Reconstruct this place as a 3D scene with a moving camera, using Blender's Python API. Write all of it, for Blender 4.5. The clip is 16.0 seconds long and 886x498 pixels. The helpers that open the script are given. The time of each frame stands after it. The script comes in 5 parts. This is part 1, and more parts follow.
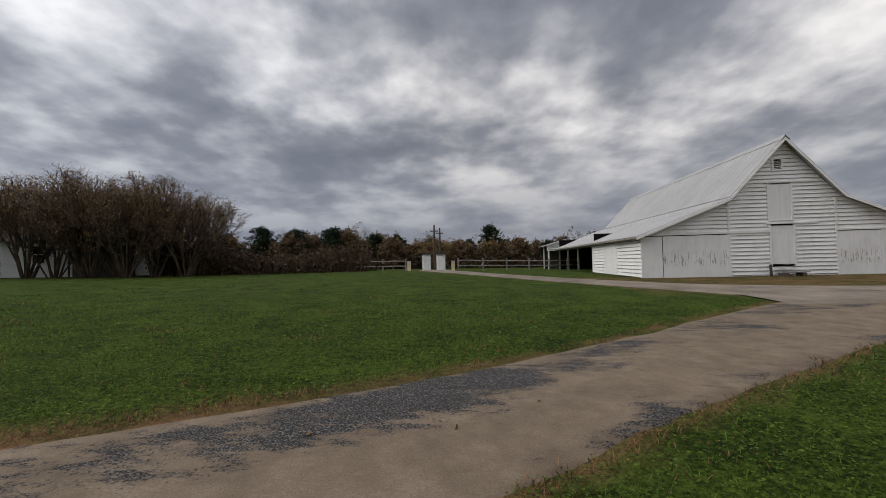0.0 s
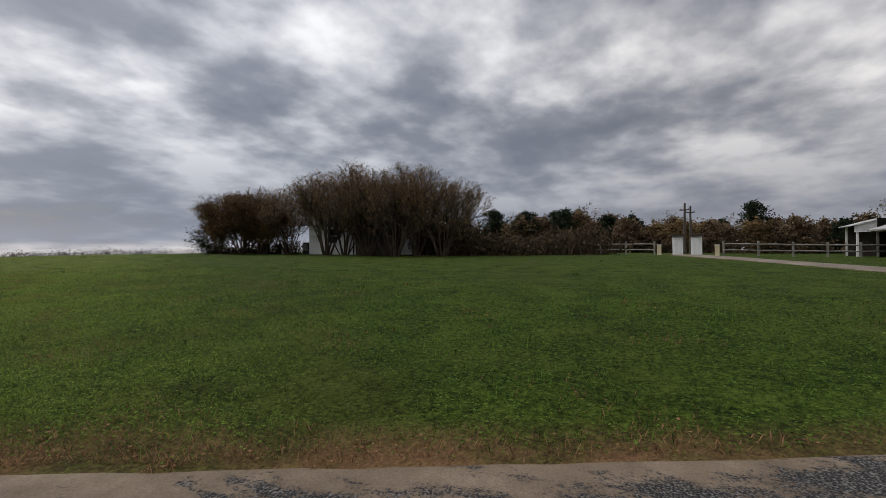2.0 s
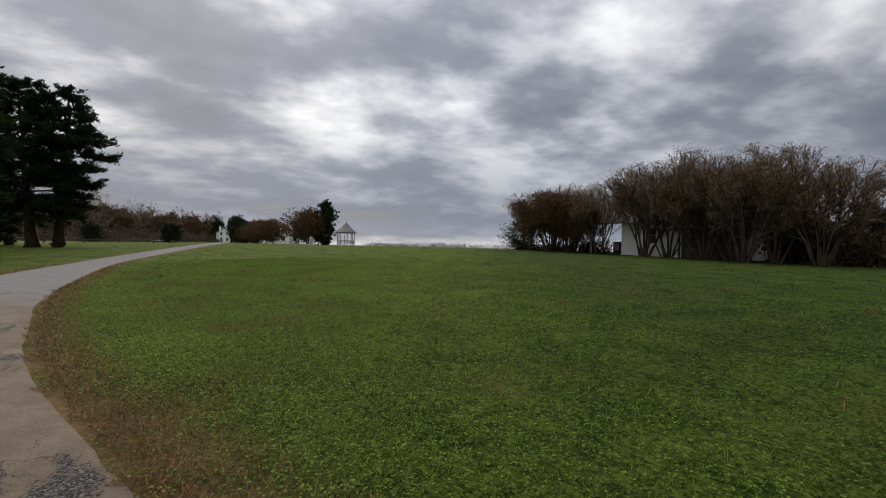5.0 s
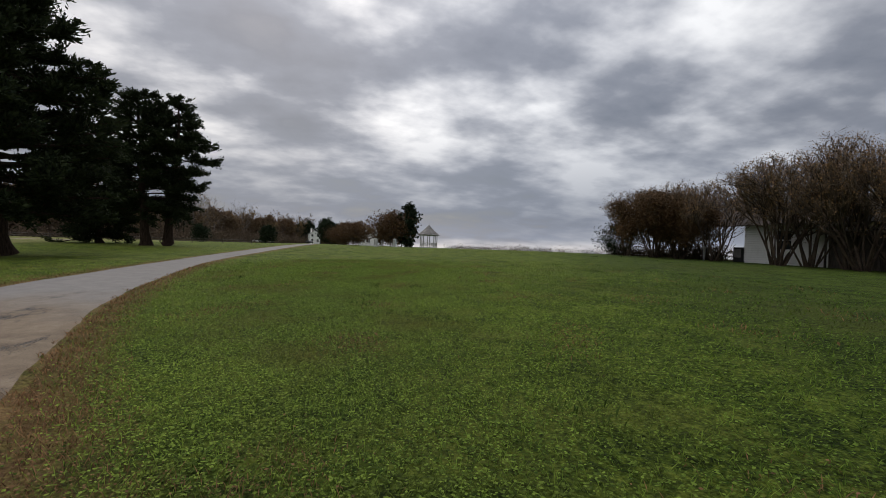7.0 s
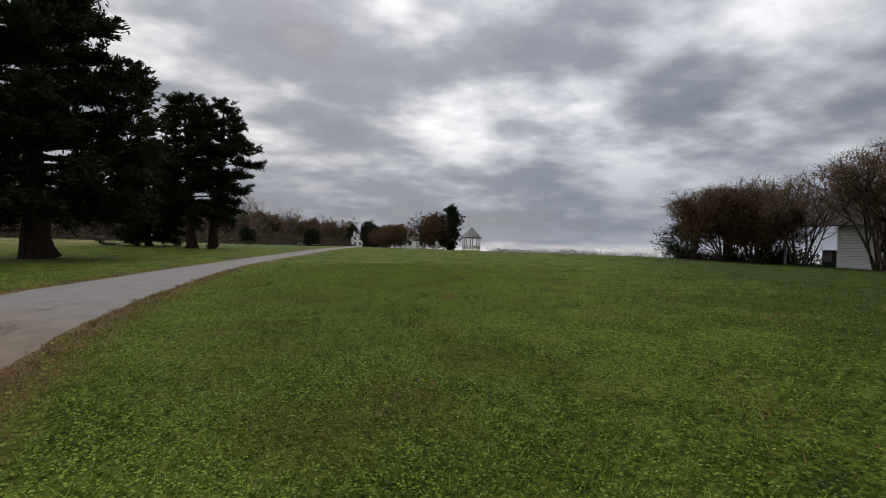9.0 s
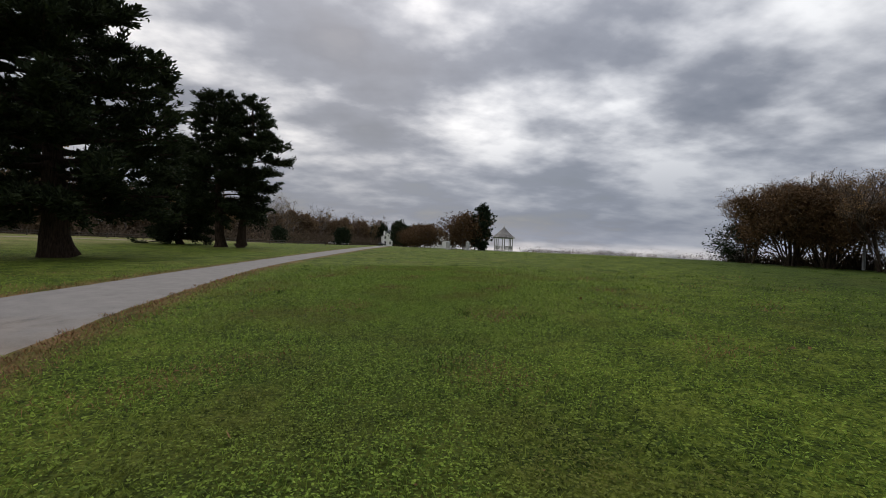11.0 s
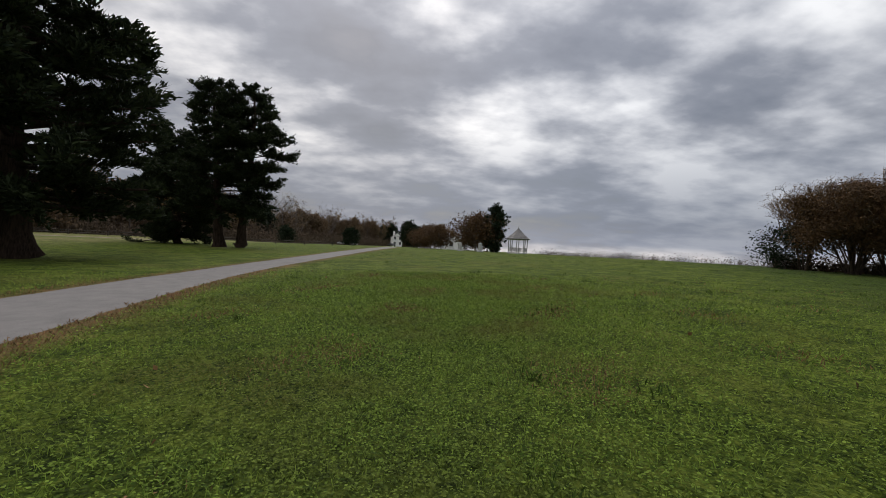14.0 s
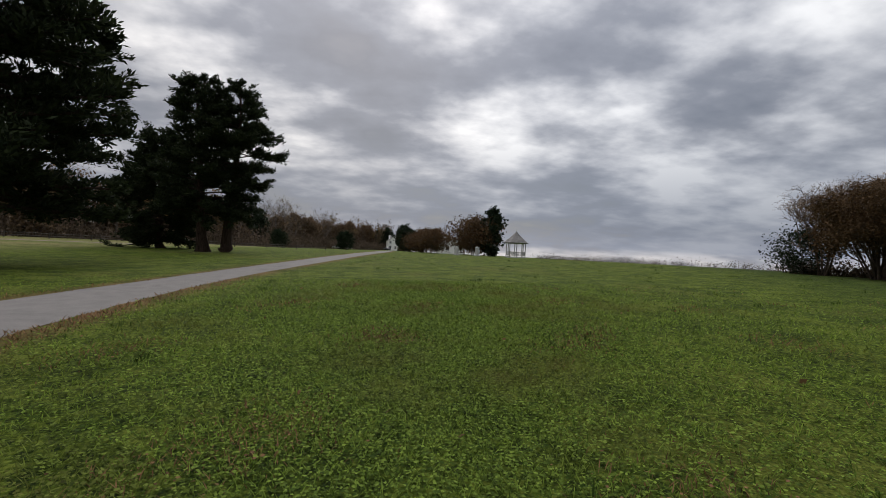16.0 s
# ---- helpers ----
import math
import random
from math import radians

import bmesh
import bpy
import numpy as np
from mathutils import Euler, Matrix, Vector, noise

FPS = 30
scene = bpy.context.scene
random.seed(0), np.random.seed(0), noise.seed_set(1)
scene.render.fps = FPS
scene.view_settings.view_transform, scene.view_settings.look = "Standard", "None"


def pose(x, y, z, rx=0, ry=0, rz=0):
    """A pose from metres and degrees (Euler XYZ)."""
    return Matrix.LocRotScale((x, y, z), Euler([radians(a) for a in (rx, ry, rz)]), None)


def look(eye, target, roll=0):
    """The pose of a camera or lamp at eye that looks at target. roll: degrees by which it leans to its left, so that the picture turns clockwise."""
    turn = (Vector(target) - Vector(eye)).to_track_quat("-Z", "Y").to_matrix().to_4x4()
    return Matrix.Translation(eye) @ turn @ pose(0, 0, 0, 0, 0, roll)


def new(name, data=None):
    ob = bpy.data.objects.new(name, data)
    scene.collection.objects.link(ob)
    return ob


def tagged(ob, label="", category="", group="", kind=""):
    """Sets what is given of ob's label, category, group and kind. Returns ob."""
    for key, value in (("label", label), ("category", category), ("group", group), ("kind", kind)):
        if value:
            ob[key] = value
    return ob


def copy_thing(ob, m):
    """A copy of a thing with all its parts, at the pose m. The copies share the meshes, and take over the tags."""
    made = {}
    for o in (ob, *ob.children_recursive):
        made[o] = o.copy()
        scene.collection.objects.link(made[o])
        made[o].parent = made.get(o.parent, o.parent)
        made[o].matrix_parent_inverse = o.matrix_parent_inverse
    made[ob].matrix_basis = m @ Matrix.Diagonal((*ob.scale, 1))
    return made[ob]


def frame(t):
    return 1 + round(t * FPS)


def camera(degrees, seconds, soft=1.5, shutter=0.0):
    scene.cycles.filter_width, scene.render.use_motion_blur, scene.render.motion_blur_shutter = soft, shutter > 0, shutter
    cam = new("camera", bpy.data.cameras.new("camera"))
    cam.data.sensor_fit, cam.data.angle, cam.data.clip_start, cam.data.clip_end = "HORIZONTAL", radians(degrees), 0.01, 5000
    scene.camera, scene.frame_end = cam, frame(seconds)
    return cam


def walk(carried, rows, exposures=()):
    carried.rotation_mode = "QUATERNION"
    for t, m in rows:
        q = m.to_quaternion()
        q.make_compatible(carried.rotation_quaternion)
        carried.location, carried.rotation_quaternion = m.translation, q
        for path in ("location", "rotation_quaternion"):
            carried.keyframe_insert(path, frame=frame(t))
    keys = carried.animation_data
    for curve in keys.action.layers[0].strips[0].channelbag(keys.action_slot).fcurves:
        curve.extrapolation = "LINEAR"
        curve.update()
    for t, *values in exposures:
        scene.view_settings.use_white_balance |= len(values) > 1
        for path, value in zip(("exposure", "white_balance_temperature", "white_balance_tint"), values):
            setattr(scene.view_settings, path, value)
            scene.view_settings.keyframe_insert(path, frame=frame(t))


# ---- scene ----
# The walk: eye, point looked at, roll.
cam = camera(87.5, 16.0, soft=0.9)
PATH = [
    (0.0, (0.071, -0.434, 1.558), (-0.014, 1.564, 1.612), -1.53),
    (0.5, (-0.397, -0.215, 1.585), (-0.005, 1.746, 1.610), -2.33),
    (1.0, (-0.936, 0.057, 1.587), (-0.810, 2.053, 1.594), -2.11),
    (1.5, (-1.626, 0.276, 1.643), (-2.019, 2.237, 1.640), -1.44),
    (2.0, (-2.186, 0.393, 1.618), (-3.153, 2.144, 1.614), -0.86),
    (2.5, (-2.720, 0.403, 1.655), (-4.192, 1.757, 1.649), -0.26),
    (3.0, (-3.322, 0.472, 1.612), (-4.932, 1.658, 1.629), 0.03),
    (3.5, (-3.912, 0.589, 1.609), (-5.599, 1.663, 1.620), 0.44),
    (4.0, (-4.542, 0.640, 1.594), (-6.295, 1.603, 1.606), 0.74),
    (4.2, (-4.808, 0.663, 1.631), (-6.567, 1.615, 1.633), 0.95),
    (6.3, (-7.399, 0.946, 1.525), (-9.280, 1.625, 1.524), 1.97),
    (6.5, (-7.635, 0.996, 1.517), (-9.535, 1.619, 1.515), 2.11),
    (7.0, (-8.265, 1.139, 1.537), (-10.177, 1.725, 1.528), 2.14),
    (7.5, (-8.848, 1.187, 1.543), (-10.773, 1.728, 1.533), 2.17),
    (8.0, (-9.402, 1.276, 1.538), (-11.337, 1.780, 1.533), 2.09),
    (8.5, (-9.981, 1.284, 1.527), (-11.927, 1.747, 1.529), 2.01),
    (9.0, (-10.545, 1.347, 1.513), (-12.501, 1.762, 1.510), 2.14),
    (9.2, (-10.798, 1.343, 1.544), (-12.757, 1.743, 1.540), 2.25),
    (11.3, (-13.158, 1.522, 1.604), (-15.138, 1.805, 1.594), 2.62),
    (11.5, (-13.439, 1.516, 1.619), (-15.419, 1.798, 1.609), 2.72),
    (12.0, (-14.056, 1.452, 1.603), (-16.039, 1.715, 1.594), 2.73),
    (12.5, (-14.625, 1.487, 1.597), (-16.609, 1.741, 1.585), 3.03),
    (13.0, (-15.220, 1.469, 1.610), (-17.204, 1.722, 1.613), 3.03),
    (13.5, (-15.762, 1.519, 1.632), (-17.747, 1.762, 1.635), 2.94),
    (14.0, (-16.345, 1.607, 1.654), (-18.329, 1.856, 1.646), 3.03),
    (14.5, (-16.933, 1.643, 1.649), (-18.917, 1.899, 1.646), 3.03),
    (15.0, (-17.480, 1.779, 1.662), (-19.461, 2.056, 1.669), 3.12),
    (15.5, (-18.034, 1.811, 1.678), (-20.014, 2.092, 1.696), 2.92),
    (16.0, (-18.570, 1.877, 1.687), (-20.552, 2.142, 1.697), 2.93),
]
walk(cam, [(t, look(eye, target, roll)) for t, eye, target, roll in PATH])

# ---- world and sun ----
SUN_TURN, SUN_HIGH = 93, 38          # degrees: turn to the left of +y, height


def nodes_of(material):
    material.use_nodes = True
    tree = material.node_tree
    tree.nodes.clear()
    return tree


def node(tree, kind, inputs=None, **values):
    made = tree.nodes.new(kind)
    if kind == "ShaderNodeMath":
        made.operation, made.use_clamp = values["operation"], values["use_clamp"]
    elif kind == "ShaderNodeVectorMath":
        made.operation = values["operation"]
    elif kind == "ShaderNodeMix":
        made.data_type, made.blend_type = values["data_type"], values["blend_type"]
    elif kind == "ShaderNodeAttribute":
        made.attribute_name = values["attribute_name"]
    elif kind == "ShaderNodeTexSky":
        made.sky_type, made.sun_disc = "NISHITA", False
        made.sun_elevation, made.sun_rotation = values["sun_elevation"], values["sun_rotation"]
        made.air_density, made.dust_density = values["air_density"], values["dust_density"]
    for key, value in (inputs or {}).items():
        if isinstance(value, bpy.types.NodeSocket):
            tree.links.new(value, made.inputs[key])
        else:
            made.inputs[key].default_value = value
    return made


def calc(tree, what, a, b=0.0, clamp=False):
    return node(tree, "ShaderNodeMath", {0: a, 1: b}, operation=what, use_clamp=clamp).outputs[0]


def blend(tree, factor, a, b, how="MIX"):
    made = node(tree, "ShaderNodeMix", data_type="RGBA", blend_type=how)
    for key, value in ((0, factor), (6, a), (7, b)):
        if isinstance(value, bpy.types.NodeSocket):
            tree.links.new(value, made.inputs[key])
        else:
            made.inputs[key].default_value = value if key == 0 else (*value, 1)[:4]
    return made.outputs[2]


def ramp(tree, value, stops):
    made = node(tree, "ShaderNodeValToRGB", {0: value})
    band = made.color_ramp.elements
    while len(band) < len(stops):
        band.new(0.5)
    for element, (place, colour) in zip(band, stops):
        element.position = place
        element.color = (*colour, 1) if isinstance(colour, tuple) else (colour, colour, colour, 1)
    return made.outputs[0]


def grain(tree, vector, scale, detail=4, rough=0.55, twist=0.0):
    return node(tree, "ShaderNodeTexNoise", {"Vector": vector, "Scale": scale, "Detail": detail, "Roughness": rough, "Distortion": twist}).outputs[0]


def build_world():
    world = bpy.data.worlds.new("overcast_sky")
    scene.world = world
    world.use_nodes = True
    tree = world.node_tree
    tree.nodes.clear()
    sky = node(tree, "ShaderNodeTexSky", sun_elevation=radians(SUN_HIGH),
               sun_rotation=radians(-SUN_TURN), air_density=1.2, dust_density=1.5)
    clear = node(tree, "ShaderNodeBackground", {0: sky.outputs[0], 1: 0.055})
    way = node(tree, "ShaderNodeTexCoord").outputs["Generated"]
    axes = node(tree, "ShaderNodeSeparateXYZ", {0: way})
    up = calc(tree, "MAXIMUM", axes.outputs[2], 0.0)
    lift = calc(tree, "ADD", up, 0.21)
    px = calc(tree, "DIVIDE", axes.outputs[0], lift)
    py = calc(tree, "DIVIDE", axes.outputs[1], lift)
    flat = node(tree, "ShaderNodeCombineXYZ", {0: px, 1: py, 2: 0.0}).outputs[0]
    # long rolls of cloud lying along x, billows with firmer edges in them, and fine shreds
    big = grain(tree, node(tree, "ShaderNodeMapping", {0: flat, 1: (5.6, 2.9, 0), 2: (0, 0, radians(6)), 3: (0.80, 1.0, 1)}).outputs[0], 0.95, 2, 0.45, 0.0)
    mid = grain(tree, node(tree, "ShaderNodeMapping", {0: flat, 1: (7.3, 2.2, 0), 2: (0, 0, radians(-5)), 3: (1.15, 1.0, 1)}).outputs[0], 1.9, 7, 0.46, 0.0)
    fine = grain(tree, node(tree, "ShaderNodeMapping", {0: flat, 1: (1.7, 9.2, 4), 3: (1.3, 1.0, 1)}).outputs[0], 5.5, 5, 0.50, 0.0)
    mix = calc(tree, "ADD", calc(tree, "MULTIPLY", big, 0.40), calc(tree, "ADD", calc(tree, "MULTIPLY", mid, 0.47), calc(tree, "MULTIPLY", fine, 0.18)))
    cloud = ramp(tree, mix, [(0.40, (0.164, 0.172, 0.202)), (0.475, (0.228, 0.236, 0.268)), (0.525, (0.344, 0.348, 0.375)), (0.565, (0.487, 0.483, 0.500)), (0.64, (0.765, 0.745, 0.735))])
    # far off, low down, the deck is seen edge-on and through blue haze
    haze = ramp(tree, up, [(0.006, 0.2), (0.025, 0.85), (0.09, 0.6), (0.24, 0.0)])
    cloud = blend(tree, haze, cloud, (0.276, 0.298, 0.360))
    # the sky in the north-west is bluer
    west = calc(tree, "SUBTRACT", calc(tree, "MULTIPLY", calc(tree, "SUBTRACT", axes.outputs[1], axes.outputs[0]), 2.4), 2.35, True)
    cloud = blend(tree, west, cloud, (0.95, 0.995, 1.05), "MULTIPLY")
    # a paler, faintly rosy gap between the deck of cloud and the horizon
    gap = calc(tree, "MULTIPLY", ramp(tree, calc(tree, "MULTIPLY", up, 4.0), [(0.02, 0.75), (0.09, 0.10), (0.3, 0.0)]), ramp(tree, mid, [(0.40, 0.3), (0.58, 1.0)]))
    cloud = blend(tree, gap, cloud, (0.66, 0.615, 0.61))
    # the cover is thinner, so brighter, overhead and on the sun's side
    sunward = node(tree, "ShaderNodeVectorMath", {0: way, 1: (-math.sin(radians(SUN_TURN)) * math.cos(radians(SUN_HIGH)),
                   math.cos(radians(SUN_TURN)) * math.cos(radians(SUN_HIGH)), math.sin(radians(SUN_HIGH)))}, operation="DOT_PRODUCT").outputs["Value"]
    near_sun = calc(tree, "POWER", calc(tree, "MAXIMUM", sunward, 0.0), 7.0)
    glow = calc(tree, "ADD", calc(tree, "MULTIPLY", calc(tree, "POWER", up, 3.6), 3.0), calc(tree, "MULTIPLY", near_sun, 0.62))
    # seen edge-on, low down, the deck is thicker and darker
    level = calc(tree, "MULTIPLY", calc(tree, "ADD", glow, 1.12), ramp(tree, up, [(0.0, 0.95), (0.06, 0.76), (0.26, 1.0)]))
    cover = node(tree, "ShaderNodeBackground", {0: cloud, 1: level})
    thick = ramp(tree, mix, [(0.36, 0.80), (0.50, 0.97)])
    both = node(tree, "ShaderNodeMixShader", {0: thick, 1: clear.outputs[0], 2: cover.outputs[0]})
    node(tree, "ShaderNodeOutputWorld", {0: both.outputs[0]})


build_world()
sun = new("sun", bpy.data.lights.new("sun", "SUN"))
sun.data.energy, sun.data.angle, sun.data.color = 1.45, radians(30), (1, 0.96, 0.89)
sun.matrix_world = look((0, 0, 60), (60 * math.sin(radians(SUN_TURN)) * math.cos(radians(SUN_HIGH)),
                        -60 * math.cos(radians(SUN_TURN)) * math.cos(radians(SUN_HIGH)), 60 - 60 * math.sin(radians(SUN_HIGH))))
scene.view_settings.exposure = 0.0

# ---- materials ----
def surface(name, build, rough=0.8, metal=0.0, shine=0.4):
    """A material; build(tree, place) gives its colour and, if any, its height and that bump's strength and distance."""
    material = bpy.data.materials.new(name)
    tree = nodes_of(material)
    place = node(tree, "ShaderNodeTexCoord").outputs["Object"]
    colour, height, strength, distance = build(tree, place)
    shader = node(tree, "ShaderNodeBsdfPrincipled", {"Base Color": colour, "Roughness": rough, "Metallic": metal, "Specular IOR Level": shine})
    if height is not None:
        bump = node(tree, "ShaderNodeBump", {"Strength": strength, "Distance": distance, "Height": height})
        tree.links.new(bump.outputs[0], shader.inputs["Normal"])
    node(tree, "ShaderNodeOutputMaterial", {0: shader.outputs[0]})
    return material


def mottled(dark, light, scale=3.0, fine=30.0, strength=0.4, distance=0.01, stretch=(1, 1, 1), each=0.0):
    """Two-scale variation between two colours; each: how much it differs from piece to piece."""
    def build(tree, place):
        at = node(tree, "ShaderNodeMapping", {0: place, 3: stretch}).outputs[0]
        a, b = grain(tree, at, scale, 4), grain(tree, at, fine, 5, 0.65)
        mix = calc(tree, "ADD", calc(tree, "MULTIPLY", a, 0.6), calc(tree, "MULTIPLY", b, 0.4))
        if each:
            one = node(tree, "ShaderNodeNewGeometry").outputs["Random Per Island"]
            mix = calc(tree, "ADD", mix, calc(tree, "MULTIPLY", calc(tree, "SUBTRACT", one, 0.5), each))
        return ramp(tree, mix, [(0.36, dark), (0.64, light)]), b, strength, distance
    return build


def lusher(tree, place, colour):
    """Deeper green in soft patches towards the east and north, and slightly in the far west."""
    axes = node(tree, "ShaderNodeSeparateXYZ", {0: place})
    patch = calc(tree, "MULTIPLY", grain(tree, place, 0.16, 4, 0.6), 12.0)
    deepen = calc(tree, "MULTIPLY", calc(tree, "ADD", calc(tree, "ADD", axes.outputs[0], calc(tree, "ADD", calc(tree, "MULTIPLY", axes.outputs[1], 1.8), 7.0)), patch), 0.055, True)
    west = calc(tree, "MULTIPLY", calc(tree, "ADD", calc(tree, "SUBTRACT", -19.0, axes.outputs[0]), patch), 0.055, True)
    deepen = calc(tree, "MAXIMUM", deepen, calc(tree, "MINIMUM", west, 0.25))
    return blend(tree, deepen, colour, (0.43, 0.51, 0.50), "MULTIPLY")


def leafy(dark, light, each=1.0, see=0.25, patch=0.0, second=None, lawn=False):
    """Leaves: a colour for each leaf or clump, and some light through them."""
    def make(name):
        material = bpy.data.materials.new(name)
        tree = nodes_of(material)
        one = node(tree, "ShaderNodeNewGeometry").outputs["Random Per Island"]
        place = node(tree, "ShaderNodeTexCoord").outputs["Object"]
        mix = calc(tree, "ADD", calc(tree, "MULTIPLY", one, each), calc(tree, "MULTIPLY", calc(tree, "SUBTRACT", grain(tree, place, 0.7, 3), 0.5), patch), True)
        colour = ramp(tree, mix, [(0.0, dark), (1.0, light)])
        if second:
            colour = blend(tree, ramp(tree, grain(tree, place, 0.45, 4, 0.6), [(0.5, 0.0), (0.68, 0.8)]), colour, second)
        if lawn:
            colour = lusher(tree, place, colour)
            colour = blend(tree, 1.0, colour, ramp(tree, grain(tree, place, 12.0, 3, 0.7, 0.3), [(0.36, 0.50), (0.50, 0.95), (0.60, 1.0)]), "MULTIPLY")
        shader = node(tree, "ShaderNodeBsdfPrincipled", {"Base Color": colour, "Roughness": 0.8, "Specular IOR Level": 0.12})
        through_leaf = node(tree, "ShaderNodeBsdfTranslucent", {0: colour})
        both = node(tree, "ShaderNodeMixShader", {0: see, 1: shader.outputs[0], 2: through_leaf.outputs[0]})
        node(tree, "ShaderNodeOutputMaterial", {0: both.outputs[0]})
        return material
    return make


def turf(tree, place):
    wide = grain(tree, place, 0.16, 4, 0.6)
    mid = grain(tree, place, 1.1, 5, 0.65, 0.4)
    fine = grain(tree, place, 26.0, 4, 0.7)
    leaf = node(tree, "ShaderNodeTexVoronoi", {"Vector": place, "Scale": 34.0, "Randomness": 1.0}).outputs["Distance"]
    tuft = grain(tree, place, 12.0, 3, 0.7, 0.3)
    green = ramp(tree, calc(tree, "ADD", calc(tree, "MULTIPLY", mid, 0.25), calc(tree, "ADD", calc(tree, "MULTIPLY", tuft, 0.4), calc(tree, "MULTIPLY", fine, 0.35))),
                 [(0.42, (0.014, 0.025, 0.003)), (0.50, (0.072, 0.104, 0.010)), (0.58, (0.185, 0.222, 0.030))])
    straw = ramp(tree, fine, [(0.3, (0.060, 0.056, 0.012)), (0.7, (0.165, 0.140, 0.038))])
    thin = ramp(tree, calc(tree, "ADD", calc(tree, "MULTIPLY", wide, 0.6), calc(tree, "MULTIPLY", mid, 0.4)), [(0.50, 0.0), (0.66, 0.5)])
    colour = blend(tree, thin, green, straw)
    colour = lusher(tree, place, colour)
    # the base is a darker green close to the walked line
    dark_base = node(tree, "ShaderNodeAttribute", attribute_name="dark_base").outputs["Fac"]
    colour = blend(tree, calc(tree, "MULTIPLY", dark_base, 0.5), colour, ramp(tree, fine, [(0.35, (0.014, 0.024, 0.004)), (0.65, (0.055, 0.076, 0.014))]))
    bare = node(tree, "ShaderNodeAttribute", attribute_name="verge").outputs["Fac"]
    earth = ramp(tree, calc(tree, "ADD", calc(tree, "MULTIPLY", fine, 0.6), calc(tree, "MULTIPLY", mid, 0.4)),
                 [(0.3, (0.062, 0.034, 0.018)), (0.7, (0.235, 0.125, 0.068))])
    edge = calc(tree, "MULTIPLY", bare, ramp(tree, mid, [(0.36, 0.35), (0.58, 1.0)]), True)
    height = calc(tree, "ADD", calc(tree, "MULTIPLY", leaf, -0.8), calc(tree, "ADD", fine, calc(tree, "MULTIPLY", mid, 1.5)))
    dry = calc(tree, "MULTIPLY", node(tree, "ShaderNodeAttribute", attribute_name="dry").outputs["Fac"], ramp(tree, wide, [(0.38, 0.35), (0.58, 1.0)]), True)
    colour = blend(tree, dry, colour, ramp(tree, mid, [(0.35, (0.120, 0.112, 0.040)), (0.65, (0.235, 0.205, 0.095))]))
    return blend(tree, edge, colour, earth), height, 0.85, 0.035


